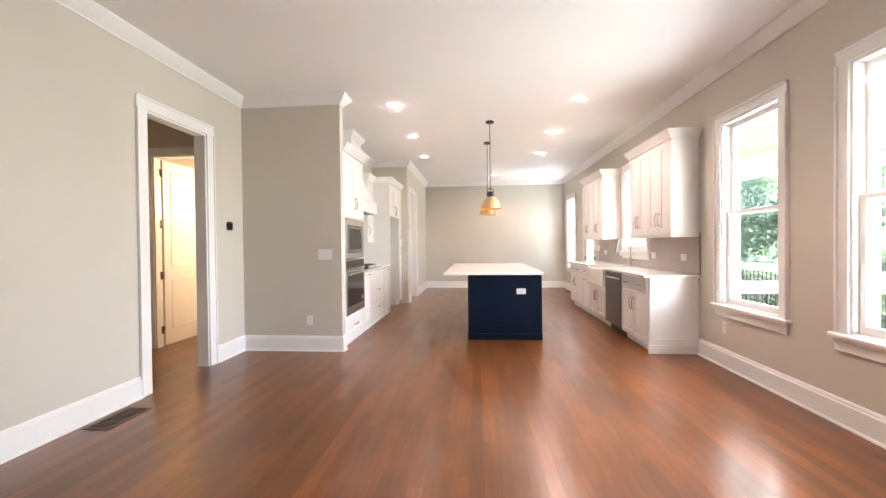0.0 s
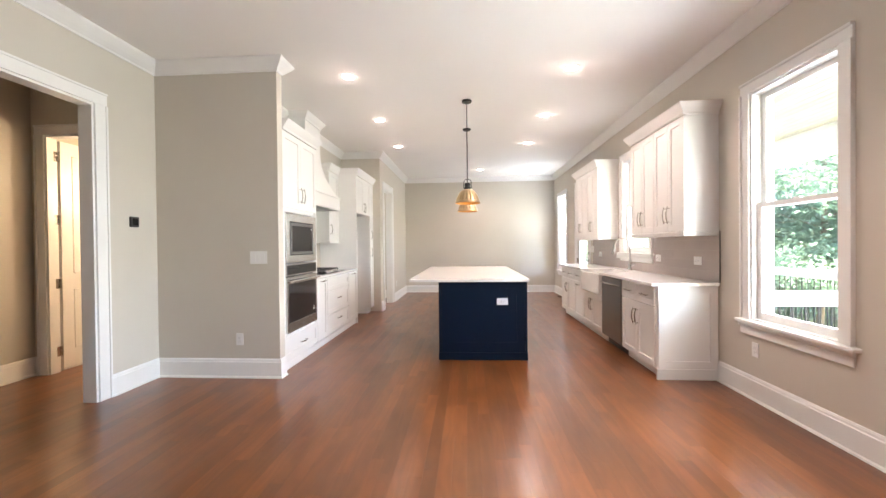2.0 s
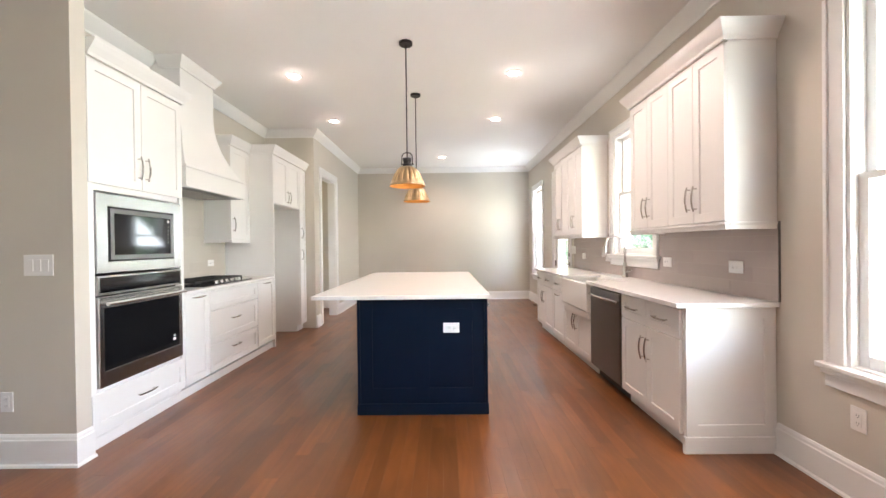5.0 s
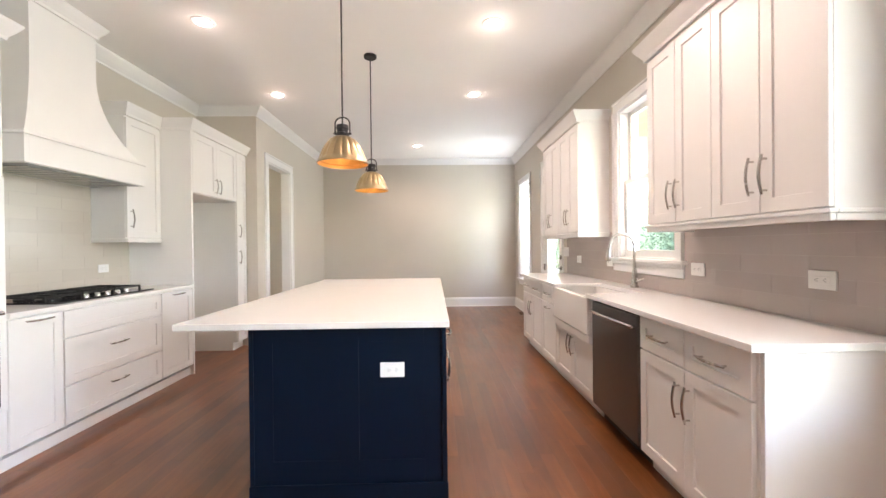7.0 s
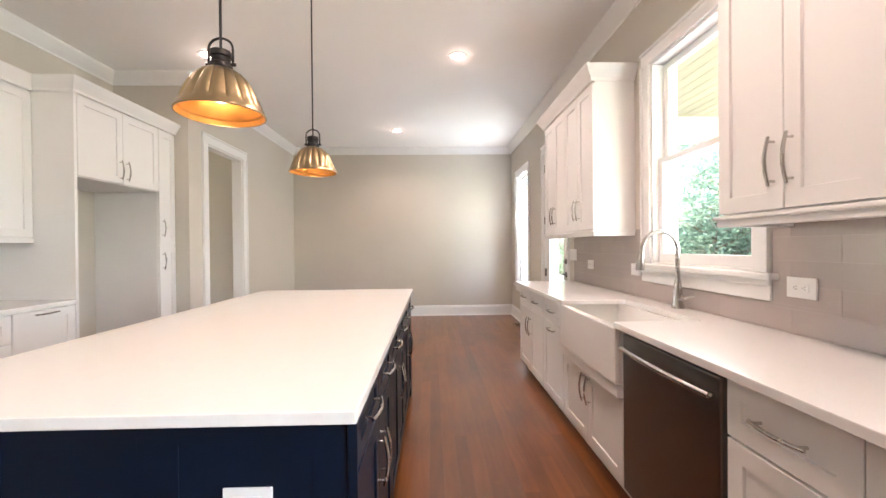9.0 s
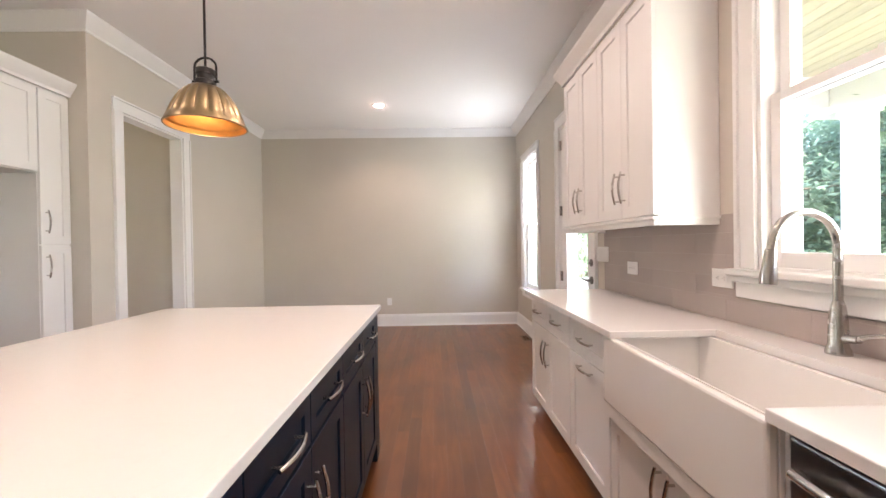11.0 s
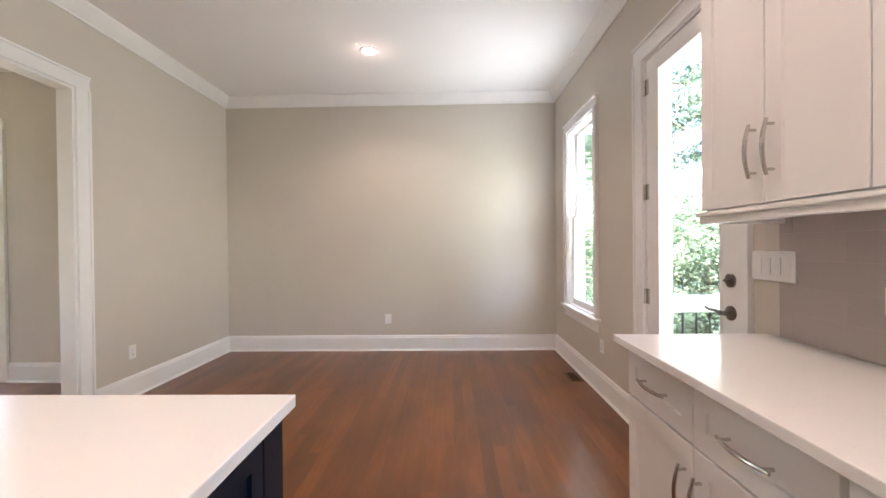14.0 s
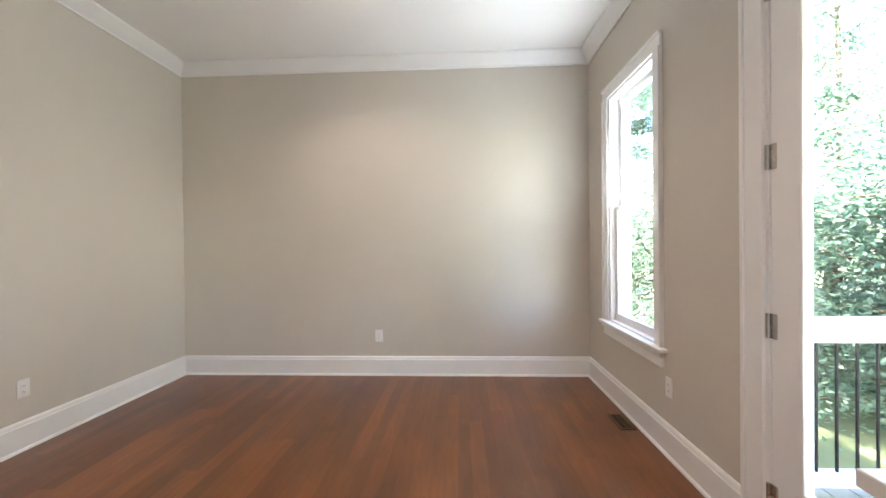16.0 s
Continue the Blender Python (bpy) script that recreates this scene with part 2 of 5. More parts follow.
PORCHWOOD = mat("porch_board", (0.60, 0.52, 0.42), 0.5, var=0.18, scale=6, stretch=(12, 1, 1), rand=0.1)
PORCHPAINT = mat("white_porch_paint", (0.80, 0.80, 0.79), 0.5, var=0.03)
DECK = mat("grey_deck_board", (0.34, 0.32, 0.30), 0.7, var=0.15, scale=5, rand=0.1)
BARK = mat("bark", (0.10, 0.075, 0.05), 0.9, var=0.3, scale=12, bump=0.6, bscale=30, stretch=(1, 1, 0.2))
GROUNDM = mat("forest_ground", (0.10, 0.11, 0.05), 0.95, var=0.4, scale=1.5, bump=0.5, bscale=8)
SIDING = mat("white_siding", (0.72, 0.71, 0.69), 0.6, var=0.04)
LEAF = leaf_mat()
GLASS = glass_mat("window_glass")
BULB = glow("bulb", (1.0, 0.80, 0.55), 0.6)
CANGLOW = glow("can_diffuser", (1.0, 0.90, 0.76), 1.0)


# ---- helpers for meshes ----
def box(bm, lo, hi, bev=0.0):
    vs = [bm.verts.new((x, y, z)) for x in (lo[0], hi[0]) for y in (lo[1], hi[1]) for z in (lo[2], hi[2])]
    fs = [bm.faces.new([vs[i] for i in q]) for q in ((0, 1, 3, 2), (4, 6, 7, 5), (0, 4, 5, 1), (2, 3, 7, 6), (0, 2, 6, 4), (1, 5, 7, 3))]
    if bev:
        es = list({e for f in fs for e in f.edges})
        bmesh.ops.bevel(bm, geom=es, offset=bev, segments=2, profile=0.5, affect="EDGES")
    return fs


def boxes(*items, bev=0.0):
    bm = bmesh.new()
    for lo, hi in items:
        box(bm, [min(a, b) for a, b in zip(lo, hi)], [max(a, b) for a, b in zip(lo, hi)], bev)
    return bm


def tube(bm, pts, r, n=8, cap=True):
    pts = [Vector(p) for p in pts]
    rings = []
    up = None
    for i, p in enumerate(pts):
        d = (pts[min(i + 1, len(pts) - 1)] - pts[max(i - 1, 0)]).normalized()
        if up is None:
            up = d.orthogonal().normalized()
        up = (up - d * up.dot(d)).normalized()
        side = d.cross(up)
        rad = r[i] if isinstance(r, (list, tuple)) else r
        rings.append([bm.verts.new(p + (up * math.cos(a) + side * math.sin(a)) * rad) for a in (2 * math.pi * k / n for k in range(n))])
    for a, b in zip(rings, rings[1:]):
        for k in range(n):
            bm.faces.new((a[k], a[(k + 1) % n], b[(k + 1) % n], b[k]))
    if cap:
        bm.faces.new(rings[0][::-1])
        bm.faces.new(rings[-1])
    return bm


def lathe(bm, prof, center, n=32, lobes=0, depths=()):
    """Turns (radius, z) pairs about the upright through center; lobes: ribs round the form."""
    rings = []
    for j, (r, z) in enumerate(prof):
        ring = []
        for k in range(n):
            a = 2 * math.pi * k / n
            rr = r * (1 + depths[j] * (abs(math.cos(a * lobes / 2)) ** 0.7 - 1)) if lobes else r
            ring.append(bm.verts.new((center[0] + rr * math.cos(a), center[1] + rr * math.sin(a), center[2] + z)))
        rings.append(ring)
    for a, b in zip(rings, rings[1:]):
        for k in range(n):
            bm.faces.new((a[k], a[(k + 1) % n], b[(k + 1) % n], b[k]))
    return rings


def where(ob):
    v = Vector((0, 0, 0))
    while ob:
        v += ob.location
        ob = ob.parent
    return v


def finish(bm, name, material, at=Vector((0, 0, 0)), smooth=False):
    bmesh.ops.recalc_face_normals(bm, faces=bm.faces)
    bmesh.ops.translate(bm, vec=-Vector(at), verts=bm.verts)
    me = bpy.data.meshes.new(name)
    bm.to_mesh(me)
    bm.free()
    me.materials.append(material)
    if smooth:
        for p in me.polygons:
            p.use_smooth = True
        me.set_sharp_from_angle(angle=radians(40))
    return me


def part(name, bm, material, parent, label="", smooth=False):
    ob = new(name, finish(bm, name, material, where(parent), smooth))
    ob.parent = parent
    return tagged(ob, label)


def thing(name, at, label, category, group="", kind=""):
    ob = new(name)
    ob.location = at
    ob.empty_display_size = 0.1
    return tagged(ob, label, category, group, kind)


def solid(name, bm, material, label, category, group="", kind="", at=(0, 0, 0), smooth=False):
    ob = new(name, finish(bm, name, material, Vector(at), smooth))
    ob.location = at
    return tagged(ob, label, category, group, kind)


def structure(name, bm, material, label, category):
    return solid(name, bm, material, label, category, kind="structure")


class Face:
    """A plane that fronts are set on: axis 'x' or 'y', its place, and the way it faces."""
    def __init__(self, axis, at, sign):
        self.axis, self.at, self.sign = axis, at, sign

    def p(self, u, v, d):
        return (self.at + self.sign * d, u, v) if self.axis == "x" else (u, self.at + self.sign * d, v)

    def box(self, bm, u0, u1, v0, v1, d0, d1, bev=0.0):
        a, b = self.p(u0, v0, d0), self.p(u1, v1, d1)
        return box(bm, [min(x, y) for x, y in zip(a, b)], [max(x, y) for x, y in zip(a, b)], bev)


def shaker(F, u0, u1, v0, v1, rail=0.06, thick=0.02, recess=0.009):
    """A framed door or drawer front with a sunk flat panel and eased edges."""
    bm = bmesh.new()
    def ring(inset, d):
        return [bm.verts.new(F.p(u, v, d)) for u, v in ((u0 + inset, v0 + inset), (u1 - inset, v0 + inset), (u1 - inset, v1 - inset), (u0 + inset, v1 - inset))]
    rail = min(rail, (u1 - u0) * 0.3, (v1 - v0) * 0.32)
    rs = [ring(0, 0), ring(0, thick - 0.002), ring(0.002, thick), ring(rail, thick), ring(rail + 0.002, thick - recess)]
    for a, b in zip(rs, rs[1:]):
        for k in range(4):
            bm.faces.new((a[k], a[(k + 1) % 4], b[(k + 1) % 4], b[k]))
    bm.faces.new(rs[-1])
    bm.faces.new(rs[0][::-1])
    return bm


def slab_front(F, u0, u1, v0, v1, thick=0.02):
    bm = bmesh.new()
    F.box(bm, u0, u1, v0, v1, 0, thick, 0.002)
    return bm


def pull(F, u, v, upright, length=0.17, d0=0.02):
    """An arched bar pull on two posts."""
    bm = bmesh.new()
    h = length / 2
    def q(s, d):
        return F.p(u, v + s, d) if upright else F.p(u + s, v, d)
    pts = [q(-h + length * k / 10, d0 + 0.022 + 0.014 * math.sin(math.pi * k / 10)) for k in range(11)]
    tube(bm, pts, [0.0052 + 0.0012 * math.sin(math.pi * k / 10) for k in range(11)])
    for s in (-0.8 * h, 0.8 * h):
        tube(bm, [q(s, d0 - 0.001), q(s, d0 + 0.028)], 0.0048)
    return bm


def front(parent, F, u0, u1, v0, v1, kind="door", handle=None, material=None, upright=True, length=0.17):
    """One door or drawer front, with its pull at (u, v)."""
    g = 0.002
    d = part(kind, shaker(F, u0 + g, u1 - g, v0 + g, v1 - g), material or CAB, parent)
    if handle:
        part("handle", pull(F, *handle, upright, length), NICKEL, d, "curved brushed nickel bar pull", smooth=True)
    return d


def sweep(name, prof, path, material, label, category, closed=False):
    """A moulding: profile (offset into the room, z) along a plan path with the room on its left, mitred."""
    bm = bmesh.new()
    P = [Vector(p) for p in path]
    n = len(P)
    rings = []
    for i in range(n):
        ns = []
        for a, b in ((i - 1, i), (i, i + 1)):
            if closed or 0 <= a and b < n:
                d = (P[b % n] - P[a % n]).normalized()
                ns.append(Vector((-d.y, d.x)))
        mv = ns[0] if len(ns) == 1 else (ns[0] + ns[1]) / (1 + ns[0].dot(ns[1]))
        rings.append([bm.verts.new((P[i].x + mv.x * o, P[i].y + mv.y * o, z)) for o, z in prof])
    k = len(prof)
    for i in range(n if closed else n - 1):
        a, b = rings[i], rings[(i + 1) % n]
        for j in range(k):
            bm.faces.new((a[j], a[(j + 1) % k], b[(j + 1) % k], b[j]))
    if not closed:
        bm.faces.new(rings[0])
        bm.faces.new(rings[-1][::-1])
    return structure(name, bm, material, label, category)


def wall(name, axis, a0, a1, u0, u1, z0, z1, holes, material, label):
    """A wall slab between a0 and a1, running u0..u1, with rectangular openings (u0, u1, z0, z1)."""
    bm = bmesh.new()
    F = Face(axis, 0, 1)
    cuts = sorted({u0, u1, *(h[0] for h in holes), *(h[1] for h in holes)})
    for c0, c1 in zip(cuts, cuts[1:]):
        z = z0
        for h in sorted((h for h in holes if h[0] < c1 and h[1] > c0), key=lambda h: h[2]):
            if h[2] > z:
                F.box(bm, c0, c1, z, h[2], a0, a1)
            z = h[3]
        if z < z1:
            F.box(bm, c0, c1, z, z1, a0, a1)
    bmesh.ops.remove_doubles(bm, verts=bm.verts, dist=0.0005)
    bm.verts.index_update()
    seen = {}
    for f in bm.faces:
        seen.setdefault(tuple(sorted(v.index for v in f.verts)), []).append(f)
    bmesh.ops.delete(bm, geom=[f for fs in seen.values() if len(fs) > 1 for f in fs], context="FACES")
    return structure(name, bm, material, label, "wall")


# ---- the shell ----
RX, FY, LFX, LX, BX, ZC = 2.75, 12.5, -1.315, -2.71, -2.09, 3.135
SY0, SY1, JY, BACK = 5.48, 5.58, 9.37, -2.6
T = 0.17
WINS = [("window_1", 2.842, 3.817, 0.62, 2.615), ("window_2", 4.253, 5.23, 0.62, 2.615), ("window_3", 6.835, 7.88, 1.13, 2.615), ("window_4", 11.11, 12.085, 0.605, 2.59)]
CW = 0.095
holes = [(a + CW, b - CW, z0 + 0.02, z1 - CW) for _, a, b, z0, z1 in WINS] + [(9.40, 10.30, 0.0, 2.49)]
wall("wall_east", "x", RX, RX + T, BACK, FY + T, 0, ZC, holes, WALL, "greige painted wall with windows and a garden door")
wall("wall_north", "y", FY, FY + T, LFX - 0.12, RX, 0, ZC, [], WALL, "plain greige painted end wall")
wall("wall_west_dining", "x", LFX - 0.12, LFX, JY + 0.12, FY, 0, ZC, [(9.71, 10.535, 0, 2.49)], WALL, "greige painted wall with a cased opening")
wall("wall_jog", "y", JY, JY + 0.12, BX - 0.12, LFX, 0, ZC, [], WALL, "short greige painted return wall")
wall("wall_west_kitchen", "x", BX - 0.12, BX, SY1, JY, 0, ZC, [], WALL, "greige painted wall behind the kitchen cabinets")
wall("wall_stub", "y", SY0, SY1, LX - 0.12, -1.45, 0, ZC, [], WALL, "greige painted stub wall beside the ovens")
wall("wall_west_living", "x", LX - 0.12, LX, BACK, SY0, 0, ZC, [(4.055, 4.83, 0, 2.515)], WALL, "greige painted wall with a cased opening")
wall("wall_south", "y", BACK - 0.12, BACK, LX - 0.12, RX, 0, ZC, [], WALL, "plain greige painted wall")
structure("ceiling", boxes(((-5.6, BACK - 0.2, ZC), (RX + T, FY + T, ZC + 0.15))), CEIL, "smooth off-white painted ceiling", "ceiling")

# hall behind the living room opening, and the room behind its open door
wall("wall_hall_west", "x", -4.17, -4.05, 1.5, SY0, 0, ZC, [], WALL, "greige hall wall")
wall("wall_hall_south", "y", 1.38, 1.5, -4.17, LX - 0.12, 0, ZC, [], WALL, "greige hall end wall")
wall("wall_hall_north", "y", SY0, SY1, -4.9, LX - 0.12, 0, ZC, [(-3.90, -3.08, 0, 2.46)], WALL, "greige hall wall with a doorway")
wall("wall_bedroom_west", "x", -4.9, -4.78, SY1, 8.6, 0, ZC, [], WALL, "greige bedroom wall")
wall("wall_bedroom_north", "y", 8.6, 8.72, -4.9, BX - 0.12, 0, ZC, [], WALL, "greige bedroom wall")
# passage behind the dining opening
wall("wall_passage_north", "y", 11.4, 11.52, -5.0, LFX - 0.12, 0, ZC, [(-3.83, -2.95, 0, 2.46)], WALL, "greige passage wall with a glazed door")
wall("wall_passage_west", "x", -5.12, -5.0, 8.72, 11.52, 0, ZC, [], WALL, "greige passage wall")

CROWN = [(0, 3.015), (0.012, 3.015), (0.016, 3.03), (0.05, 3.065), (0.085, 3.105), (0.095, 3.12), (0.095, 3.1345), (0, 3.1345)]
sweep("crown_molding", CROWN, [(RX, BACK), (RX, FY), (LFX, FY), (LFX, JY), (BX, JY), (BX, SY1), (-1.45, SY1), (-1.45, SY0), (LX, SY0), (LX, BACK)], TRIM,
      "white painted crown moulding", "crown molding", closed=True)
sweep("crown_molding_passage", CROWN, [(LFX - 0.12, 11.4), (-5.0, 11.4)], TRIM, "white painted crown moulding", "crown molding")
BASE = [(0, 0), (0.02, 0), (0.02, 0.155), (0.015, 0.16), (0.013, 0.175), (0.006, 0.187), (0, 0.188)]
SHOE = [(0.02, 0), (0.034, 0), (0.031, 0.012), (0.02, 0.018)]
for path in ([(RX, BACK), (RX, 5.54)], [(RX, 10.42), (RX, FY), (LFX, FY), (LFX, 10.645)], [(LFX, 9.60), (LFX, JY + 0.01)],
             [(-1.45, SY1), (-1.45, SY0), (LX, SY0), (LX, 4.94)], [(LX, 3.945), (LX, BACK), (RX, BACK)],
             [(-4.01, SY0), (-4.05, SY0), (-4.05, 1.5)], [(LFX - 0.12, 11.4), (-2.85, 11.4)], [(-3.0, SY0), (LX - 0.14, SY0)]):
    if len(path) == 2 and path[0][0] == -3.0:
        path = path[::-1]
    sweep("baseboard", BASE, path, TRIM, "white painted baseboard", "baseboard")
    sweep("baseboard_shoe", SHOE, path, TRIM, "white painted shoe moulding", "baseboard")


def casing(parent, F, u0, u1, z1, w=0.11, z0=0.0, d0=0.0, w0=None):
    """Flat casing with a raised outer band round an opening, on a wall face."""
    w0 = w if w0 is None else w0
    for name, a, b, c, d in (("casing_side", u0 - w0, u0, z0, z1), ("casing_side", u1, u1 + w, z0, z1)):
        bm = bmesh.new()
        F.box(bm, a, b, c, d, d0, d0 + 0.018, 0.002)
        o = (a, a + 0.018) if a < u0 else (b - 0.018, b)
        F.box(bm, *o, c, d, d0 + 0.016, d0 + 0.028, 0.002)
        part(name, bm, TRIM, parent)
    bm = bmesh.new()
    F.box(bm, u0 - w0, u1 + w, z1, z1 + w, d0, d0 + 0.018, 0.002)
    F.box(bm, u0 - w0, u1 + w, z1 + w - 0.018, z1 + w, d0 + 0.016, d0 + 0.028, 0.002)
    part("casing_head", bm, TRIM, parent)


def lining(parent, F, u0, u1, z1, depth, t=0.018):
    """Jambs and head lining the thickness of an opening."""
    for a, b in ((u0, u0 + t), (u1 - t, u1)):
        bm = bmesh.new()
        F.box(bm, a, b, 0, z1, -depth, 0.001)
        part("jamb", bm, TRIM, parent)
    bm = bmesh.new()
    F.box(bm, u0 + t, u1 - t, z1 - t, z1, -depth, 0.001)
    part("head_jamb", bm, TRIM, parent)


d1 = thing("doorway_1", (LX, 4.44, 0), "white cased opening into the hall", "doorway", kind="structure")
casing(d1, Face("x", LX, 1), 4.055, 4.83, 2.515)
casing(d1, Face("x", LX - 0.12, -1), 4.055, 4.83, 2.515)
lining(d1, Face("x", LX, 1), 4.055, 4.83, 2.515, 0.12)
d2 = thing("doorway_2", (LFX, 10.1, 0), "white cased opening into the passage", "doorway", kind="structure")
casing(d2, Face("x", LFX, 1), 9.71, 10.535, 2.49)
casing(d2, Face("x", LFX - 0.12, -1), 9.71, 10.535, 2.49)
lining(d2, Face("x", LFX, 1), 9.71, 10.535, 2.49, 0.12)

# hall door, standing open into the bedroom
d3 = thing("door_1", (-3.49, SY0, 0), "white two-panel door standing open in its casing", "door", kind="structure")
casing(d3, Face("y", SY0, -1), -3.90, -3.08, 2.46, w=0.10)
lining(d3, Face("y", SY0, -1), -3.90, -3.08, 2.46, 0.10)
FL = Face("x", -3.905, 1)
bm = bmesh.new()
FL.box(bm, 5.60, 6.38, 0.012, 2.43, 0, 0.035, 0.002)
leaf = part("door_leaf", bm, TRIM, d3)
for v0, v1 in ((0.22, 0.86), (1.03, 2.30)):
    bm = bmesh.new()
    for a, b, c, d in ((5.72, 5.735, v0, v1), (6.245, 6.26, v0, v1), (5.735, 6.245, v0, v0 + 0.015), (5.735, 6.245, v1 - 0.015, v1)):
        FL.box(bm, a, b, c, d, 0.033, 0.041, 0.003)
    part("panel_molding", bm, TRIM, leaf)
for hz in (0.22, 0.93, 1.60, 2.26):
    bm = bmesh.new()
    tube(bm, [(-3.872, 5.585, hz - 0.05), (-3.872, 5.585, hz + 0.05)], 0.008)
    box(bm, (-3.884, 5.545, hz - 0.05), (-3.880, 5.63, hz + 0.05))
    part("hinge", bm, NICKEL, d3, "satin nickel butt hinge")
bm = bmesh.new()
tube(bm, [(-3.87, 6.31, 0.96), (-3.84, 6.31, 0.96), (-3.83, 6.31, 0.96), (-3.81, 6.31, 0.96)], [0.028, 0.012, 0.026, 0.02], 12)
part("door_knob", bm, PEWTER, leaf, "dark metal door knob", smooth=True)

# glazed door at the end of the passage
d4 = thing("door_2", (-3.39, 11.4, 0), "white full-glass exterior door in the passage", "door", kind="structure")
casing(d4, Face("y", 11.4, -1), -3.83, -2.95, 2.46, w=0.1)
lining(d4, Face("y", 11.4, -1), -3.83, -2.95, 2.46, 0.12)
FD = Face("y", 11.46, -1)
bm = bmesh.new()
for a, b, c, d in ((-3.81, -3.71, 0.01, 2.44), (-3.07, -2.97, 0.01, 2.44), (-3.71, -3.07, 0.01, 0.24), (-3.71, -3.07, 2.32, 2.44)):
    FD.box(bm, a, b, c, d, 0, 0.045, 0.002)
lf = part("door_leaf", bm, TRIM, d4)
bm = bmesh.new()
FD.box(bm, -3.71, -3.07, 0.24, 2.32, 0.018, 0.026)
g = part("glass", bm, GLASS, lf)
g.visible_shadow = False


def window(name, y0, y1, z0, z1):
    """A white double-hung window: casing, stool, apron, liners, two sashes with panes."""
    F = Face("x", RX, -1)
    w = thing(name, (RX, (y0 + y1) / 2, z0), "white double-hung window with casing, stool and apron", "window", kind="structure")
    for a, b, o in ((y0, y0 + CW, (y0, y0 + 0.02)), (y1 - CW, y1, (y1 - 0.02, y1))):
        bm = bmesh.new()
        F.box(bm, a, b, z0 + 0.03, z1 - CW, 0, 0.018, 0.002)
        F.box(bm, *o, z0 + 0.03, z1 - CW, 0.016, 0.03, 0.002)
        part("casing_side", bm, TRIM, w)
    bm = bmesh.new()
    F.box(bm, y0, y1, z1 - CW, z1, 0, 0.018, 0.002)
    F.box(bm, y0, y1, z1 - 0.02, z1, 0.016, 0.03, 0.002)
    part("casing_head", bm, TRIM, w)
    bm = bmesh.new()
    F.box(bm, y0 - 0.04, y1 + 0.026, z0, z0 + 0.028, -0.05, 0.055, 0.006)
    part("window_sill", bm, TRIM, w)
    bm = bmesh.new()
    F.box(bm, y0 - 0.005, y1 + 0.005, z0 - 0.095, z0, 0, 0.018, 0.003)
    F.box(bm, y0 - 0.015, y1 + 0.015, z0 - 0.03, z0, 0.016, 0.034, 0.006)
    part("apron", bm, TRIM, w)
    a, b, c, d = y0 + CW, y1 - CW, z0 + 0.02, z1 - CW
    for n, q in (("jamb", (a, a + 0.02, c, d)), ("jamb", (b - 0.02, b, c, d)), ("head_jamb", (a + 0.02, b - 0.02, d - 0.02, d)), ("sub_sill", (a + 0.02, b - 0.02, c, c + 0.02))):
        bm = bmesh.new()
        F.box(bm, *q, -T, 0.001)
        part(n, bm, TRIM, w)
    a, b, c, d = a + 0.02, b - 0.02, c + 0.02, d - 0.02
    mid = (c + d) / 2 + 0.01
    for n, lo, hi, dep, botr, topr in (("upper_sash", mid - 0.02, d, -0.115, 0.035, 0.045), ("lower_sash", c, mid + 0.02, -0.075, 0.06, 0.035)):
        bm = bmesh.new()
        s = 0.045
        for q in ((a, a + s, lo, hi), (b - s, b, lo, hi), (a + s, b - s, lo, lo + botr), (a + s, b - s, hi - topr, hi)):
            F.box(bm, *q, dep, dep + 0.036, 0.002)
        sash = part(n, bm, TRIM, w)
        bm = bmesh.new()
        F.box(bm, a + s, b - s, lo + botr, hi - topr, dep + 0.014, dep + 0.02)
        g = part("pane", bm, GLASS, sash)
        g.visible_shadow = False
    bm = bmesh.new()
    F.box(bm, (a + b) / 2 - 0.03, (a + b) / 2 + 0.03, mid + 0.02, mid + 0.032, -0.07, -0.045, 0.002)
    part("sash_lock", bm, TRIM, w)


for args in WINS:
    window(*args)

# garden door
FDR = Face("x", RX, -1)
gd = thing("door_3", (RX, 9.85, 0), "white full-glass garden door with dark lever handle", "door", kind="structure")
casing(gd, FDR, 9.40, 10.30, 2.49, w=0.115, w0=0.032)
lining(gd, FDR, 9.40, 10.30, 2.49, T)
FLF = Face("x", RX + 0.05, -1)
bm = bmesh.new()
for q in ((9.42, 9.57, 0.015, 2.47), (10.15, 10.28, 0.015, 2.47), (9.57, 10.15, 0.015, 0.34), (9.57, 10.15, 2.37, 2.47)):
    FLF.box(bm, *q, 0, 0.045, 0.002)
lf = part("door_leaf", bm, TRIM, gd)
bm = bmesh.new()
for q in ((9.567, 9.588, 0.325, 2.385), (10.132, 10.153, 0.325, 2.385), (9.588, 10.132, 0.325, 0.346), (9.588, 10.132, 2.364, 2.385)):
    FLF.box(bm, *q, 0.03, 0.048, 0.004)
part("glazing_bead", bm, TRIM, lf)
bm = bmesh.new()
FLF.box(bm, 9.57, 10.15, 0.34, 2.37, 0.018, 0.026)
g = part("glass", bm, GLASS, lf)
g.visible_shadow = False
for hz in (0.25, 0.94, 1.62, 2.30):
    bm = bmesh.new()
    tube(bm, [(RX - 0.006, 10.285, hz - 0.05), (RX - 0.006, 10.285, hz + 0.05)], 0.009)
    box(bm, (RX - 0.002, 10.25, hz - 0.05), (RX + 0.006, 10.285, hz + 0.05))
    part("hinge", bm, NICKEL, gd, "satin nickel butt hinge")
bm = bmesh.new()
tube(bm, [FLF.p(9.51, 0.96, d) for d in (0.044, 0.052, 0.056)], [0.034, 0.034, 0.026], 16)
tube(bm, [FLF.p(9.51, 0.96, d) for d in (0.05, 0.09)], 0.011)
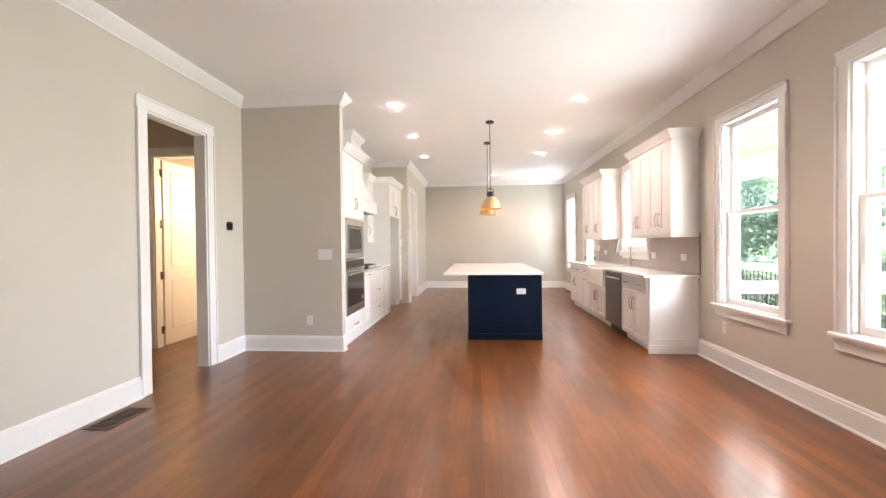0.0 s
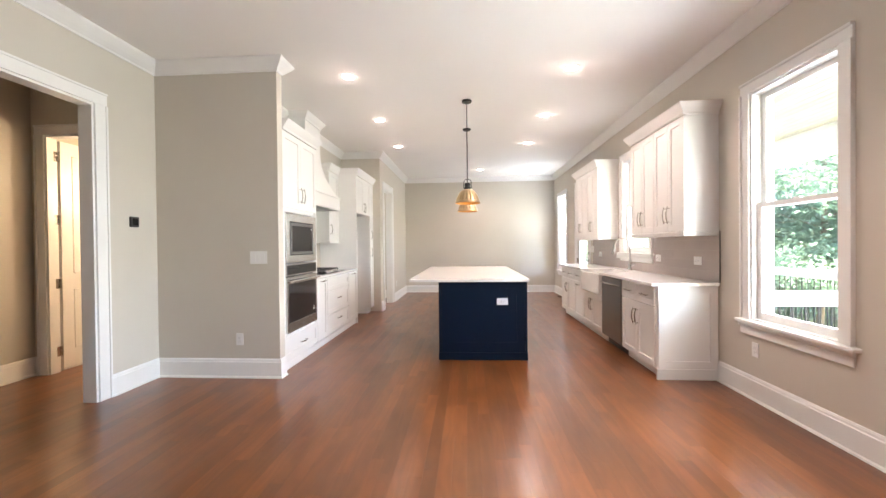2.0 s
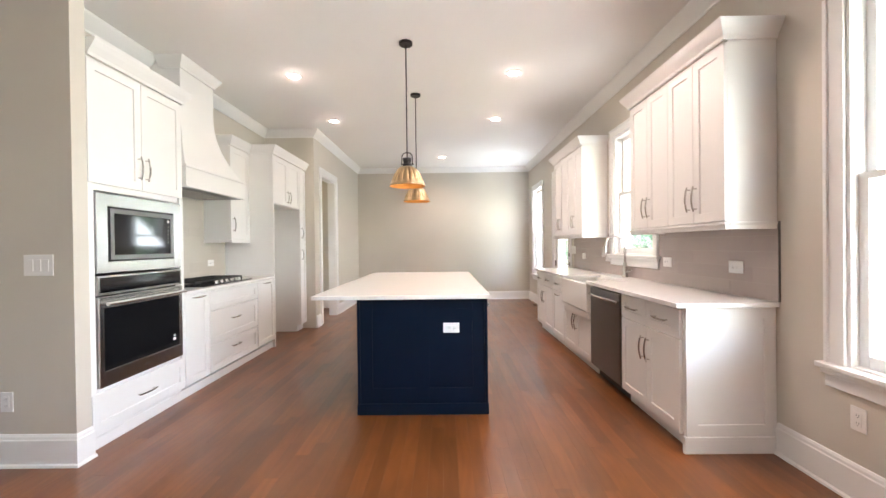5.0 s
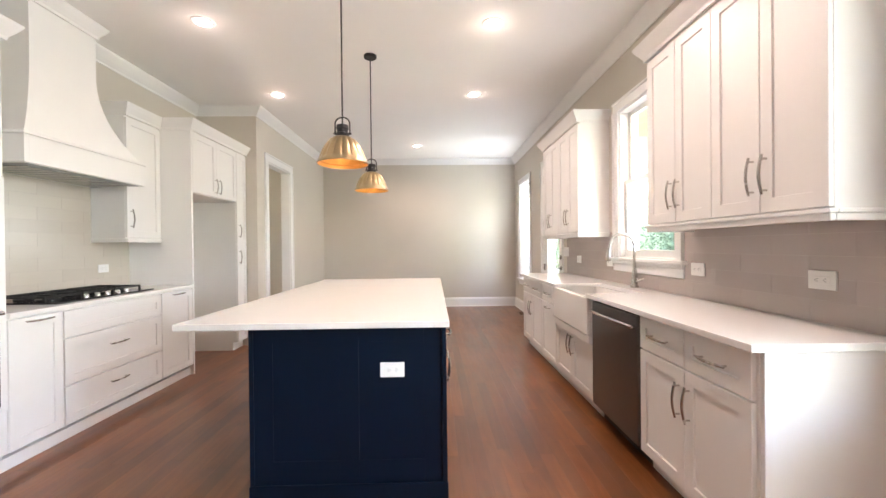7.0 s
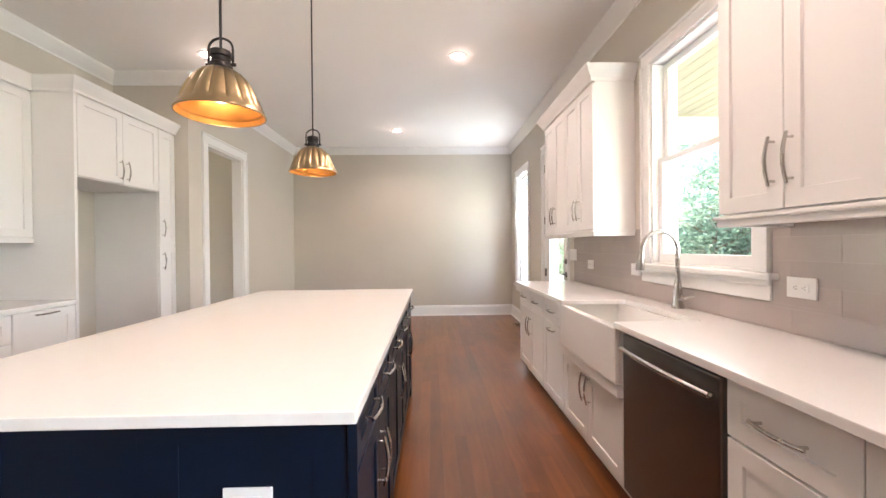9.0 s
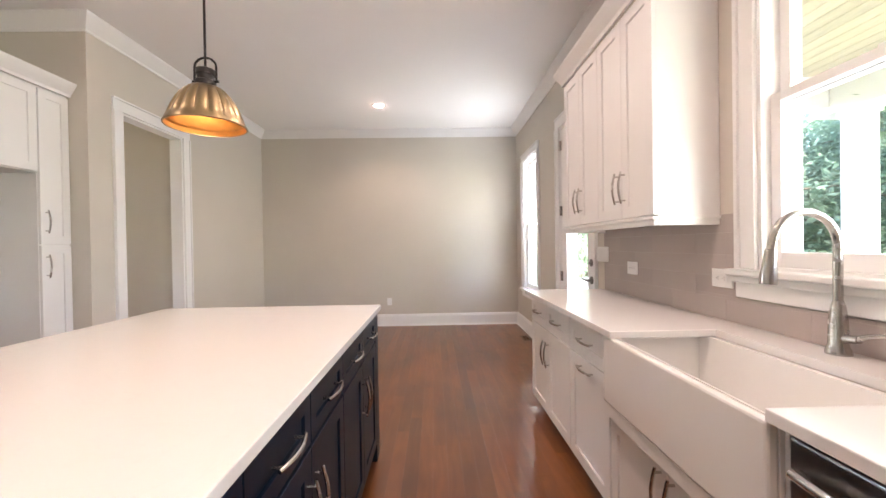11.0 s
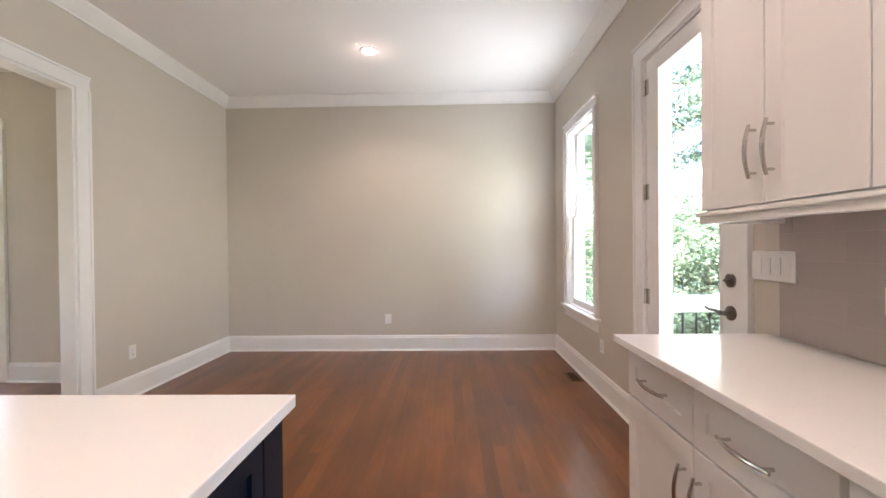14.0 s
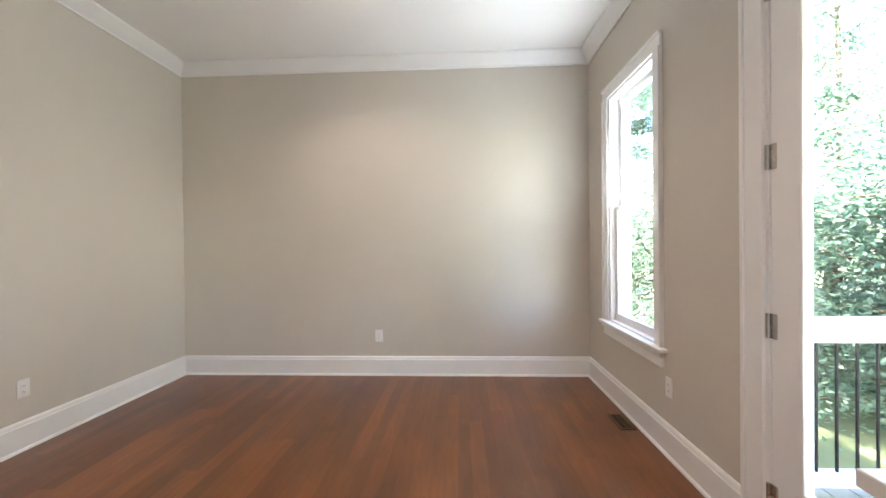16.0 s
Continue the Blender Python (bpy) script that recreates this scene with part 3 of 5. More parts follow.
tube(bm, [FLF.p(9.51, 0.96, 0.09), FLF.p(9.55, 0.968, 0.092), FLF.p(9.59, 0.965, 0.092), FLF.p(9.625, 0.972, 0.09)], [0.011, 0.009, 0.008, 0.006])
part("door_lever", bm, PEWTER, lf, "dark pewter lever on a round rose", smooth=True)
bm = bmesh.new()
tube(bm, [FLF.p(9.51, 1.11, d) for d in (0.044, 0.054, 0.06)], [0.032, 0.032, 0.022], 16)
FLF.box(bm, 9.495, 9.525, 1.104, 1.116, 0.058, 0.075, 0.003)
part("deadbolt", bm, PEWTER, lf, "round dark pewter deadbolt", smooth=True)


# ---- kitchen, garden side ----
FR = Face("x", 2.195, -1)      # carcass face of the base run
FU = Face("x", 2.455, -1)      # carcass face of the wall cabinets


def base_cabinet(name, F, back, u0, u1, label, group, toe=True, z1=0.884, material=None):
    c = thing(name, (F.at, (u0 + u1) / 2, 0) if F.axis == "x" else ((u0 + u1) / 2, F.at, 0), label, "cabinet", group)
    m = material or CAB
    bm = bmesh.new()
    F.box(bm, u0, u1, 0.10, z1, -back, 0)
    part("body", bm, m, c)
    bm = bmesh.new()
    F.box(bm, u0, u1, 0, 0.10, -back, -0.055)
    part("toe_kick", bm, m, c)
    return c


DEPTH = RX - 2.195 - 0.004
c = base_cabinet("base_cabinet", FR, DEPTH, 5.565, 6.365, "white shaker base cabinet with two drawers and two doors", "base cabinets by the windows")
for a, b in ((5.575, 5.967), (5.967, 6.36)):
    front(c, FR, a, b, 0.69, 0.872, "drawer_front", ((a + b) / 2, 0.782), upright=False)
front(c, FR, 5.575, 5.967, 0.105, 0.685, "door", (5.93, 0.53))
front(c, FR, 5.967, 6.36, 0.105, 0.685, "door", (6.004, 0.53))
bm = shaker(Face("y", 5.565, -1), 2.20, 2.745, 0.10, 0.884, 0.07, 0.018)
part("end_panel", bm, CAB, c, "white recessed end panel")
bm = bmesh.new()
box(bm, (2.185, 5.535, 0), (2.745, 5.563, 0.10), 0.003)
part("base_trim", bm, CAB, c)

c = base_cabinet("sink_base_cabinet", FR, DEPTH, 7.03, 7.893, "white sink base cabinet with two doors under the apron sink", "base cabinets by the windows", z1=0.62)
for a, b, h in ((7.035, 7.47, 7.433), (7.47, 7.888, 7.507)):
    front(c, FR, a, b, 0.105, 0.535, "door", (h, 0.43))
bm = bmesh.new()
FR.box(bm, 7.03, 7.893, 0.54, 0.60, 0, 0.05, 0.004)
part("sink_rail", bm, CAB, c)
for a, b in ((7.022, 7.035), (7.88, 7.893)):
    bm = bmesh.new()
    FR.box(bm, a, b, 0.60, 0.884, -0.45, 0.02, 0.002)
    part("sink_stile", bm, CAB, c)

c = base_cabinet("base_cabinet", FR, DEPTH, 7.895, 8.40, "white base cabinet with a drawer over a pull-out front", "base cabinets by the windows")
front(c, FR, 7.90, 8.397, 0.69, 0.872, "drawer_front", (8.148, 0.782), upright=False)
front(c, FR, 7.90, 8.397, 0.105, 0.685, "door", (8.148, 0.64), upright=False)
c = base_cabinet("base_cabinet", FR, DEPTH, 8.402, 9.27, "white shaker base cabinet with two drawers and two doors", "base cabinets by the windows")
for a, b in ((8.407, 8.846), (8.846, 9.265)):
    front(c, FR, a, b, 0.69, 0.872, "drawer_front", ((a + b) / 2, 0.782), upright=False)
front(c, FR, 8.407, 8.846, 0.105, 0.685, "door", (8.809, 0.53))
front(c, FR, 8.846, 9.265, 0.105, 0.685, "door", (8.883, 0.53))

# worktop with the cut-out for the apron sink
bm = bmesh.new()
SLABZ = (0.885, 0.915)
xs = [2.13, 2.57, RX - 0.006]
box(bm, (xs[0], 5.52, SLABZ[0]), (xs[2], 7.035, SLABZ[1]), 0.003)
box(bm, (xs[0], 7.785, SLABZ[0]), (xs[2], 9.295, SLABZ[1]), 0.003)
box(bm, (xs[1], 7.03, SLABZ[0]), (xs[2], 7.787, SLABZ[1] - 0.0002), 0)
solid("countertop", bm, QUARTZ, "white quartz worktop along the window wall", "countertop")

# apron sink
def sink():
    s = thing("farmhouse_sink", (2.35, 7.47, 0.6), "white fireclay farmhouse sink with apron front", "sink")
    y0, y1, x0, x1, z0, z1 = 7.037, 7.868, 2.136, 2.565, 0.605, 0.883
    t = 0.022
    bm = bmesh.new()
    box(bm, (x0, y0, z0), (x0 + 0.03, y1, z1), 0.008)
    part("apron", bm, CERAMIC, s)
    bm = bmesh.new()
    a, b, c, d, top = x0 + 0.03, x1, y0, y1, z1 + 0.0012
    loops = [(a, b, c, d, top), (a + 0.004, b - t, c + t, d - t, top), (a + 0.012, b - t - 0.012, c + t + 0.012, d - t - 0.012, z0 + 0.045), (a + 0.03, b - t - 0.03, c + t + 0.03, d - t - 0.03, z0 + 0.03)]
    rings = [[bm.verts.new(q) for q in ((p0, p2, zz), (p1, p2, zz), (p1, p3, zz), (p0, p3, zz))] for p0, p1, p2, p3, zz in loops]
    rings.insert(0, [bm.verts.new(q) for q in ((a, c, z0), (b, c, z0), (b, d, z0), (a, d, z0))])
    for r0, r1 in zip(rings, rings[1:]):
        for k in range(4):
            bm.faces.new((r0[k], r0[(k + 1) % 4], r1[(k + 1) % 4], r1[k]))
    bm.faces.new(rings[-1])
    bm.faces.new(rings[0][::-1])
    part("basin", bm, CERAMIC, s)
    bm = bmesh.new()
    lathe(bm, [(0.0, 0.034), (0.045, 0.034), (0.045, 0.028)], (2.36, 7.47, z0), 20)
    part("drain", bm, STEEL, s, "round steel drain")
sink()


def faucet(x, y, z):
    f = thing("kitchen_faucet", (x, y, z), "brushed nickel gooseneck pull-down kitchen faucet", "faucet")
    bm = bmesh.new()
    lathe(bm, [(0.0, 0), (0.033, 0), (0.033, 0.012), (0.026, 0.03), (0.024, 0.10), (0.019, 0.15), (0.013, 0.17), (0, 0.17)], (x, y, z), 20)
    part("base", bm, NICKEL, f, smooth=True)
    bm = bmesh.new()
    pts = [(x, y, z + 0.16), (x, y, z + 0.33)] + [(x - 0.105 + 0.105 * math.cos(a), y, z + 0.345 + 0.105 * math.sin(a)) for a in [math.pi * k / 12 for k in range(12)]]
    pts.append((x - 0.215, y, z + 0.325))
    tube(bm, pts, 0.0125, 12)
    part("spout", bm, NICKEL, f, smooth=True)
    bm = bmesh.new()
    tube(bm, [(x - 0.214, y, z + 0.335), (x - 0.218, y, z + 0.30), (x - 0.223, y, z + 0.25), (x - 0.225, y, z + 0.225)], [0.016, 0.018, 0.024, 0.023], 14)
    part("spray_head", bm, NICKEL, f, smooth=True)
    bm = bmesh.new()
    tube(bm, [(x, y - 0.02, z + 0.055), (x, y - 0.06, z + 0.058)], [0.014, 0.012], 10)
    tube(bm, [(x, y - 0.05, z + 0.058), (x + 0.005, y - 0.085, z + 0.075), (x + 0.01, y - 0.125, z + 0.085)], [0.010, 0.008, 0.006], 10)
    part("lever", bm, NICKEL, f, smooth=True)


faucet(2.69, 7.41, 0.915)


def dishwasher():
    d = thing("dishwasher", (2.2, 6.70, 0), "dark stainless dishwasher with a bar handle", "dishwasher")
    u0, u1 = 6.372, 7.02
    bm = bmesh.new()
    FR.box(bm, u0, u1, 0.10, 0.88, -0.53, -0.03)
    part("body", bm, BLACK, d)
    bm = bmesh.new()
    FR.box(bm, u0 + 0.004, u1 - 0.004, 0.115, 0.862, -0.02, 0.028, 0.006)
    dr = part("door", bm, DSTEEL, d)
    bm = bmesh.new()
    FR.box(bm, u0 + 0.01, u1 - 0.01, 0.855, 0.874, -0.02, 0.01, 0.003)
    part("control_panel", bm, BGLASS, d)
    bm = bmesh.new()
    pts = [FR.p(u0 + 0.03 + (u1 - u0 - 0.06) * k / 12, 0.795 + 0.004 * math.sin(math.pi * k / 12), 0.045 + 0.022 * math.sin(math.pi * k / 12)) for k in range(13)]
    tube(bm, pts, 0.012, 10)
    for u in (u0 + 0.035, u1 - 0.035):
        tube(bm, [FR.p(u, 0.795, 0.026), FR.p(u, 0.795, 0.05)], 0.011, 8)
    part("handle", bm, STEEL, dr, "curved stainless bar handle", smooth=True)
    bm = bmesh.new()
    FR.box(bm, u0, u1, 0, 0.10, -0.5, -0.06)
    part("toe_kick", bm, BLACK, d)
dishwasher()

CROWN_CAB = [(0, 0), (0.014, 0), (0.018, 0.02), (0.045, 0.06), (0.062, 0.09), (0.066, 0.105), (0, 0.105)]


def cab_crown(parent, path, z, name="crown"):
    """Crown on a cabinet: the cabinet lies to the right of the path."""
    bm = bmesh.new()
    P = [Vector(p) for p in path]
    n = len(P)
    rings = []
    for i in range(n):
        ns = []
        for a, b in ((i - 1, i), (i, i + 1)):
            if 0 <= a and b < n:
                d = (P[b] - P[a]).normalized()
                ns.append(Vector((-d.y, d.x)))
        mv = ns[0] if len(ns) == 1 else (ns[0] + ns[1]) / (1 + ns[0].dot(ns[1]))
        rings.append([bm.verts.new((P[i].x + mv.x * o, P[i].y + mv.y * o, z + h)) for o, h in CROWN_CAB])
    for a, b in zip(rings, rings[1:]):
        for j in range(len(CROWN_CAB)):
            k = (j + 1) % len(CROWN_CAB)
            bm.faces.new((a[j], a[k], b[k], b[j]))
    bm.faces.new(rings[0])
    bm.faces.new(rings[-1][::-1])
    return part(name, bm, CAB, parent)


def wall_cabinet(u0, u1, z0, z1, label, group):
    c = thing("wall_cabinet", (FU.at, (u0 + u1) / 2, z0), label, "cabinet", group)
    bm = bmesh.new()
    FU.box(bm, u0, u1, z0, z1, -(RX - FU.at - 0.003), 0)
    part("body", bm, CAB, c)
    w = (u1 - u0) / 4
    for k in range(4):
        a, b = u0 + k * w, u0 + (k + 1) * w
        h = b - 0.035 if k % 2 == 0 else a + 0.035
        front(c, FU, a, b, z0 + 0.005, z1 - 0.015, "door", (h, z0 + 0.17))
    bm = bmesh.new()
    box(bm, (FU.at - 0.024, u0 - 0.006, z0 - 0.045), (FU.at + 0.0, u1 + 0.006, z0), 0.005)
    box(bm, (FU.at - 0.034, u0 - 0.016, z0 - 0.018), (FU.at + 0.0, u1 + 0.016, z0 - 0.001), 0.005)
    box(bm, (FU.at, u0 - 0.006, z0 - 0.045), (RX - 0.004, u0 + 0.016, z0), 0.004)
    box(bm, (FU.at, u0 - 0.016, z0 - 0.018), (RX - 0.004, u0 + 0.016, z0 - 0.001), 0.004)
    box(bm, (FU.at, u1 - 0.016, z0 - 0.045), (RX - 0.004, u1 + 0.006, z0), 0.004)
    part("light_rail", bm, CAB, c)
    cab_crown(c, [(RX - 0.004, u1), (FU.at - 0.02, u1), (FU.at - 0.02, u0), (RX - 0.004, u0)][::-1], z1 - 0.005)
    return c


wall_cabinet(5.54, 6.74, 1.40, 2.495, "white wall cabinet with four shaker doors and crown", "wall cabinets by the windows")
wall_cabinet(7.995, 9.215, 1.40, 2.495, "white wall cabinet with four shaker doors and crown", "wall cabinets by the windows")

# ---- kitchen, oven side ----
FLB = Face("x", -1.475, 1)     # carcass face, oven side
DL = -1.475 - BX - 0.004
TZ = 2.495


def oven_tower():
    u0, u1 = 5.585, 6.465
    c = thing("oven_cabinet", (-1.475, 6.02, 0), "tall white cabinet housing microwave and wall oven", "cabinet")
    bm = bmesh.new()
    for q in ((u0, u1, 1.66, TZ, -DL, 0), (u0, u1, 0.10, 0.385, -DL, 0), (u0, u0 + 0.045, 0.385, 1.66, -DL, 0), (u1 - 0.045, u1, 0.385, 1.66, -DL, 0), (u0 + 0.045, u1 - 0.045, 0.385, 1.66, -DL, -0.5)):
        FLB.box(bm, *q)
    part("body", bm, CAB, c)
    for q in ((u0, u0 + 0.042, 0.36, 1.70), (u1 - 0.042, u1, 0.36, 1.70)):
        bm = bmesh.new()
        FLB.box(bm, *q, 0, 0.018)
        part("face_stile", bm, CAB, c)
    bm = bmesh.new()
    FLB.box(bm, u0, u1, 0, 0.10, -DL, -0.02)
    part("toe_kick", bm, CAB, c)
    m = (u0 + u1) / 2
    front(c, FLB, u0 + 0.005, m, 1.70, TZ - 0.015, "door", (m - 0.035, 1.86))
    front(c, FLB, m, u1 - 0.005, 1.70, TZ - 0.015, "door", (m + 0.035, 1.86))
    front(c, FLB, u0 + 0.005, u1 - 0.005, 0.115, 0.365, "drawer_front", (m, 0.24), upright=False)
    cab_crown(c, [(-1.455, u0 - 0.0), (-1.455, u1), (BX + 0.004, u1)][::-1], TZ - 0.005)
oven_tower()


def microwave():
    u0, u1, z0, z1 = 5.632, 6.418, 1.125, 1.645
    m = thing("microwave", (-1.46, 6.02, z0), "stainless built-in microwave with a trim kit", "microwave")
    bm = bmesh.new()
    for q in ((u0, u0 + 0.085, z0, z1), (u1 - 0.085, u1, z0, z1), (u0 + 0.085, u1 - 0.085, z0, z0 + 0.075), (u0 + 0.085, u1 - 0.085, z1 - 0.085, z1)):
        FLB.box(bm, *q, 0.002, 0.03, 0.003)
    part("trim_kit", bm, STEEL, m)
    bm = bmesh.new()
    FLB.box(bm, u0 + 0.085, u1 - 0.085, z0 + 0.075, z1 - 0.085, -0.40, 0.02)
    part("body", bm, BLACK, m)
    bm = bmesh.new()
    a, b, c, d = u0 + 0.097, u1 - 0.097, z0 + 0.087, z1 - 0.097
    for q in ((a, a + 0.03, c, d), (b - 0.03, b, c, d), (a + 0.03, b - 0.03, c, c + 0.03), (a + 0.03, b - 0.03, d - 0.03, d)):
        FLB.box(bm, *q, 0.02, 0.036, 0.002)
    dr = part("door", bm, DSTEEL, m)
    bm = bmesh.new()
    FLB.box(bm, a + 0.03, b - 0.075, c + 0.03, d - 0.03, 0.02, 0.03)
    part("window", bm, BGLASS, dr, "dark microwave window")
    bm = bmesh.new()
    FLB.box(bm, b - 0.074, b - 0.03, c + 0.03, d - 0.03, 0.02, 0.031, 0.001)
    cp = part("control_panel", bm, BGLASS, m)
    bm = bmesh.new()
    FLB.box(bm, b - 0.062, b - 0.042, d - 0.065, d - 0.045, 0.0308, 0.0322)
    part("badge", bm, PLAST, cp)
    for k in range(5):
        bm = bmesh.new()
        FLB.box(bm, b - 0.06, b - 0.044, d - 0.10 - k * 0.03, d - 0.094 - k * 0.03, 0.0308, 0.0316)
        part("key_mark", bm, STEEL, cp)
microwave()


def wall_oven():
    u0, u1, z0, z1 = 5.632, 6.418, 0.39, 1.11
    o = thing("wall_oven", (-1.46, 6.02, z0), "stainless wall oven with a black glass door", "oven")
    bm = bmesh.new()
    FLB.box(bm, u0 + 0.03, u1 - 0.03, z0, z1, -0.5, 0.0)
    part("body", bm, BLACK, o)
    bm = bmesh.new()
    FLB.box(bm, u0, u1, 0.985, z1, 0.0, 0.03, 0.003)
    cp = part("control_panel", bm, STEEL, o)
    bm = bmesh.new()
    FLB.box(bm, u0 + 0.02, u1 - 0.02, 1.0, z1 - 0.012, 0.029, 0.033, 0.001)
    part("display", bm, BGLASS, cp, "black glass control strip")
    bm = bmesh.new()
    a, b, c, d = u0 + 0.003, u1 - 0.003, z0 + 0.005, 0.975
    for q in ((a, a + 0.035, c, d), (b - 0.035, b, c, d), (a + 0.035, b - 0.035, c, c + 0.10), (a + 0.035, b - 0.035, d - 0.075, d)):
        FLB.box(bm, *q, 0.0, 0.035, 0.003)
    dr = part("door", bm, STEEL, o)
    bm = bmesh.new()
    FLB.box(bm, a + 0.035, b - 0.035, c + 0.10, d - 0.075, 0.0, 0.032)
    part("window", bm, BGLASS, dr, "black oven glass")
    bm = bmesh.new()
    tube(bm, [FLB.p(a + 0.02, 0.93, 0.075), FLB.p(b - 0.02, 0.93, 0.075)], 0.013, 12)
    for u in (a + 0.05, b - 0.05):
        tube(bm, [FLB.p(u, 0.93, 0.033), FLB.p(u, 0.93, 0.075)], 0.010, 8)
    part("handle", bm, STEEL, dr, "round stainless bar handle", smooth=True)
    bm = bmesh.new()
    FLB.box(bm, b - 0.11, b - 0.08, c + 0.15, c + 0.17, 0.0318, 0.033)
    FLB.box(bm, b - 0.105, b - 0.085, c + 0.18, c + 0.195, 0.0318, 0.033)
    part("badge", bm, PLAST, dr)
    bm = bmesh.new()
    FLB.box(bm, (a + b) / 2 - 0.02, (a + b) / 2 + 0.02, c + 0.045, c + 0.053, 0.0348, 0.036)
    part("badge", bm, PEWTER, dr)
wall_oven()

G = "base cabinets on the oven side"
c = base_cabinet("base_cabinet", FLB, DL, 6.467, 6.81, "narrow white pull-out base cabinet", G)
front(c, FLB, 6.47, 6.808, 0.105, 0.875, "door", (6.64, 0.85), upright=False)
c = base_cabinet("base_cabinet", FLB, DL, 6.812, 7.744, "white drawer base cabinet under the cooktop", G)
front(c, FLB, 6.815, 7.742, 0.69, 0.872, "drawer_front")
front(c, FLB, 6.815, 7.742, 0.37, 0.685, "drawer_front", (7.25, 0.567), upright=False)
front(c, FLB, 6.815, 7.742, 0.105, 0.365, "drawer_front", (7.25, 0.28), upright=False)
c = base_cabinet("base_cabinet", FLB, DL, 7.746, 8.198, "white pull-out base cabinet beside the fridge panel", G)
front(c, FLB, 7.75, 8.194, 0.105, 0.875, "door", (7.96, 0.85), upright=False)
solid("base_shoe", boxes(((-1.53, 5.585, 0), (-1.488, 8.20, 0.075)), bev=0.003), CAB, "white shoe rail under the oven side cabinets", "trim", kind="structure")
solid("countertop", boxes(((BX + 0.006, 6.47, 0.885), (-1.44, 8.198, 0.915)), bev=0.003), QUARTZ, "white quartz worktop beside the ovens", "countertop")

ft = thing("fridge_cabinet", (-1.475, 8.67, 1.83), "white two-door cabinet over the empty refrigerator bay", "cabinet")
part("side_panel", boxes(((BX + 0.004, 8.20, 0), (-1.455, 8.225, TZ)), bev=0.0015), CAB, ft, "tall white side panel")
bm = bmesh.new()
FLB.box(bm, 8.227, 9.118, 1.855, TZ, -DL, 0)
part("body", bm, CAB, ft)
front(ft, FLB, 8.23, 8.672, 1.86, TZ - 0.015, "door", (8.635, 1.98))
front(ft, FLB, 8.672, 9.115, 1.86, TZ - 0.015, "door", (8.71, 1.98))
cab_crown(ft, [(BX + 0.3, 8.20), (-1.455, 8.20), (-1.455, JY - 0.001)][::-1], TZ - 0.005)
pc = thing("pantry_cabinet", (-1.475, 9.245, 0), "narrow tall white pantry cabinet with two doors", "cabinet")
bm = bmesh.new()
FLB.box(bm, 9.12, JY - 0.003, 0.10, TZ, -DL, 0)
part("body", bm, CAB, pc)
bm = bmesh.new()
FLB.box(bm, 9.12, JY - 0.003, 0, 0.10, -DL, -0.05)
part("toe_kick", bm, CAB, pc)
front(pc, FLB, 9.123, 9.362, 1.33, TZ - 0.015, "door", (9.16, 1.50))
front(pc, FLB, 9.123, 9.362, 0.105, 1.325, "door", (9.16, 1.17))


def side_cabinet(u0, u1, hu):
    Fs = Face("x", -1.78, 1)
    c = thing("wall_cabinet", (-1.78, (u0 + u1) / 2, 1.38), "narrow white wall cabinet beside the range hood", "cabinet", "wall cabinets beside the hood")
    bm = bmesh.new()
    Fs.box(bm, u0, u1, 1.38, TZ, -(-1.78 - BX - 0.004), 0)
    part("body", bm, CAB, c)
    front(c, Fs, u0, u1, 1.385, TZ - 0.015, "door", (hu, 1.56))
    bm = bmesh.new()
    box(bm, (-1.80, u0 - 0.004, 1.345), (-1.752, u1, 1.38), 0.004)
    box(bm, (BX + 0.004, u0 - 0.004, 1.345), (-1.80, u0 + 0.016, 1.38), 0.003)
    part("light_rail", bm, CAB, c)
    cab_crown(c, [(BX + 0.004, u0), (-1.76, u0), (-1.76, u1)][::-1], TZ - 0.005)


side_cabinet(7.76, 8.196, 7.80)
side_cabinet(6.47, 6.66, 6.62)


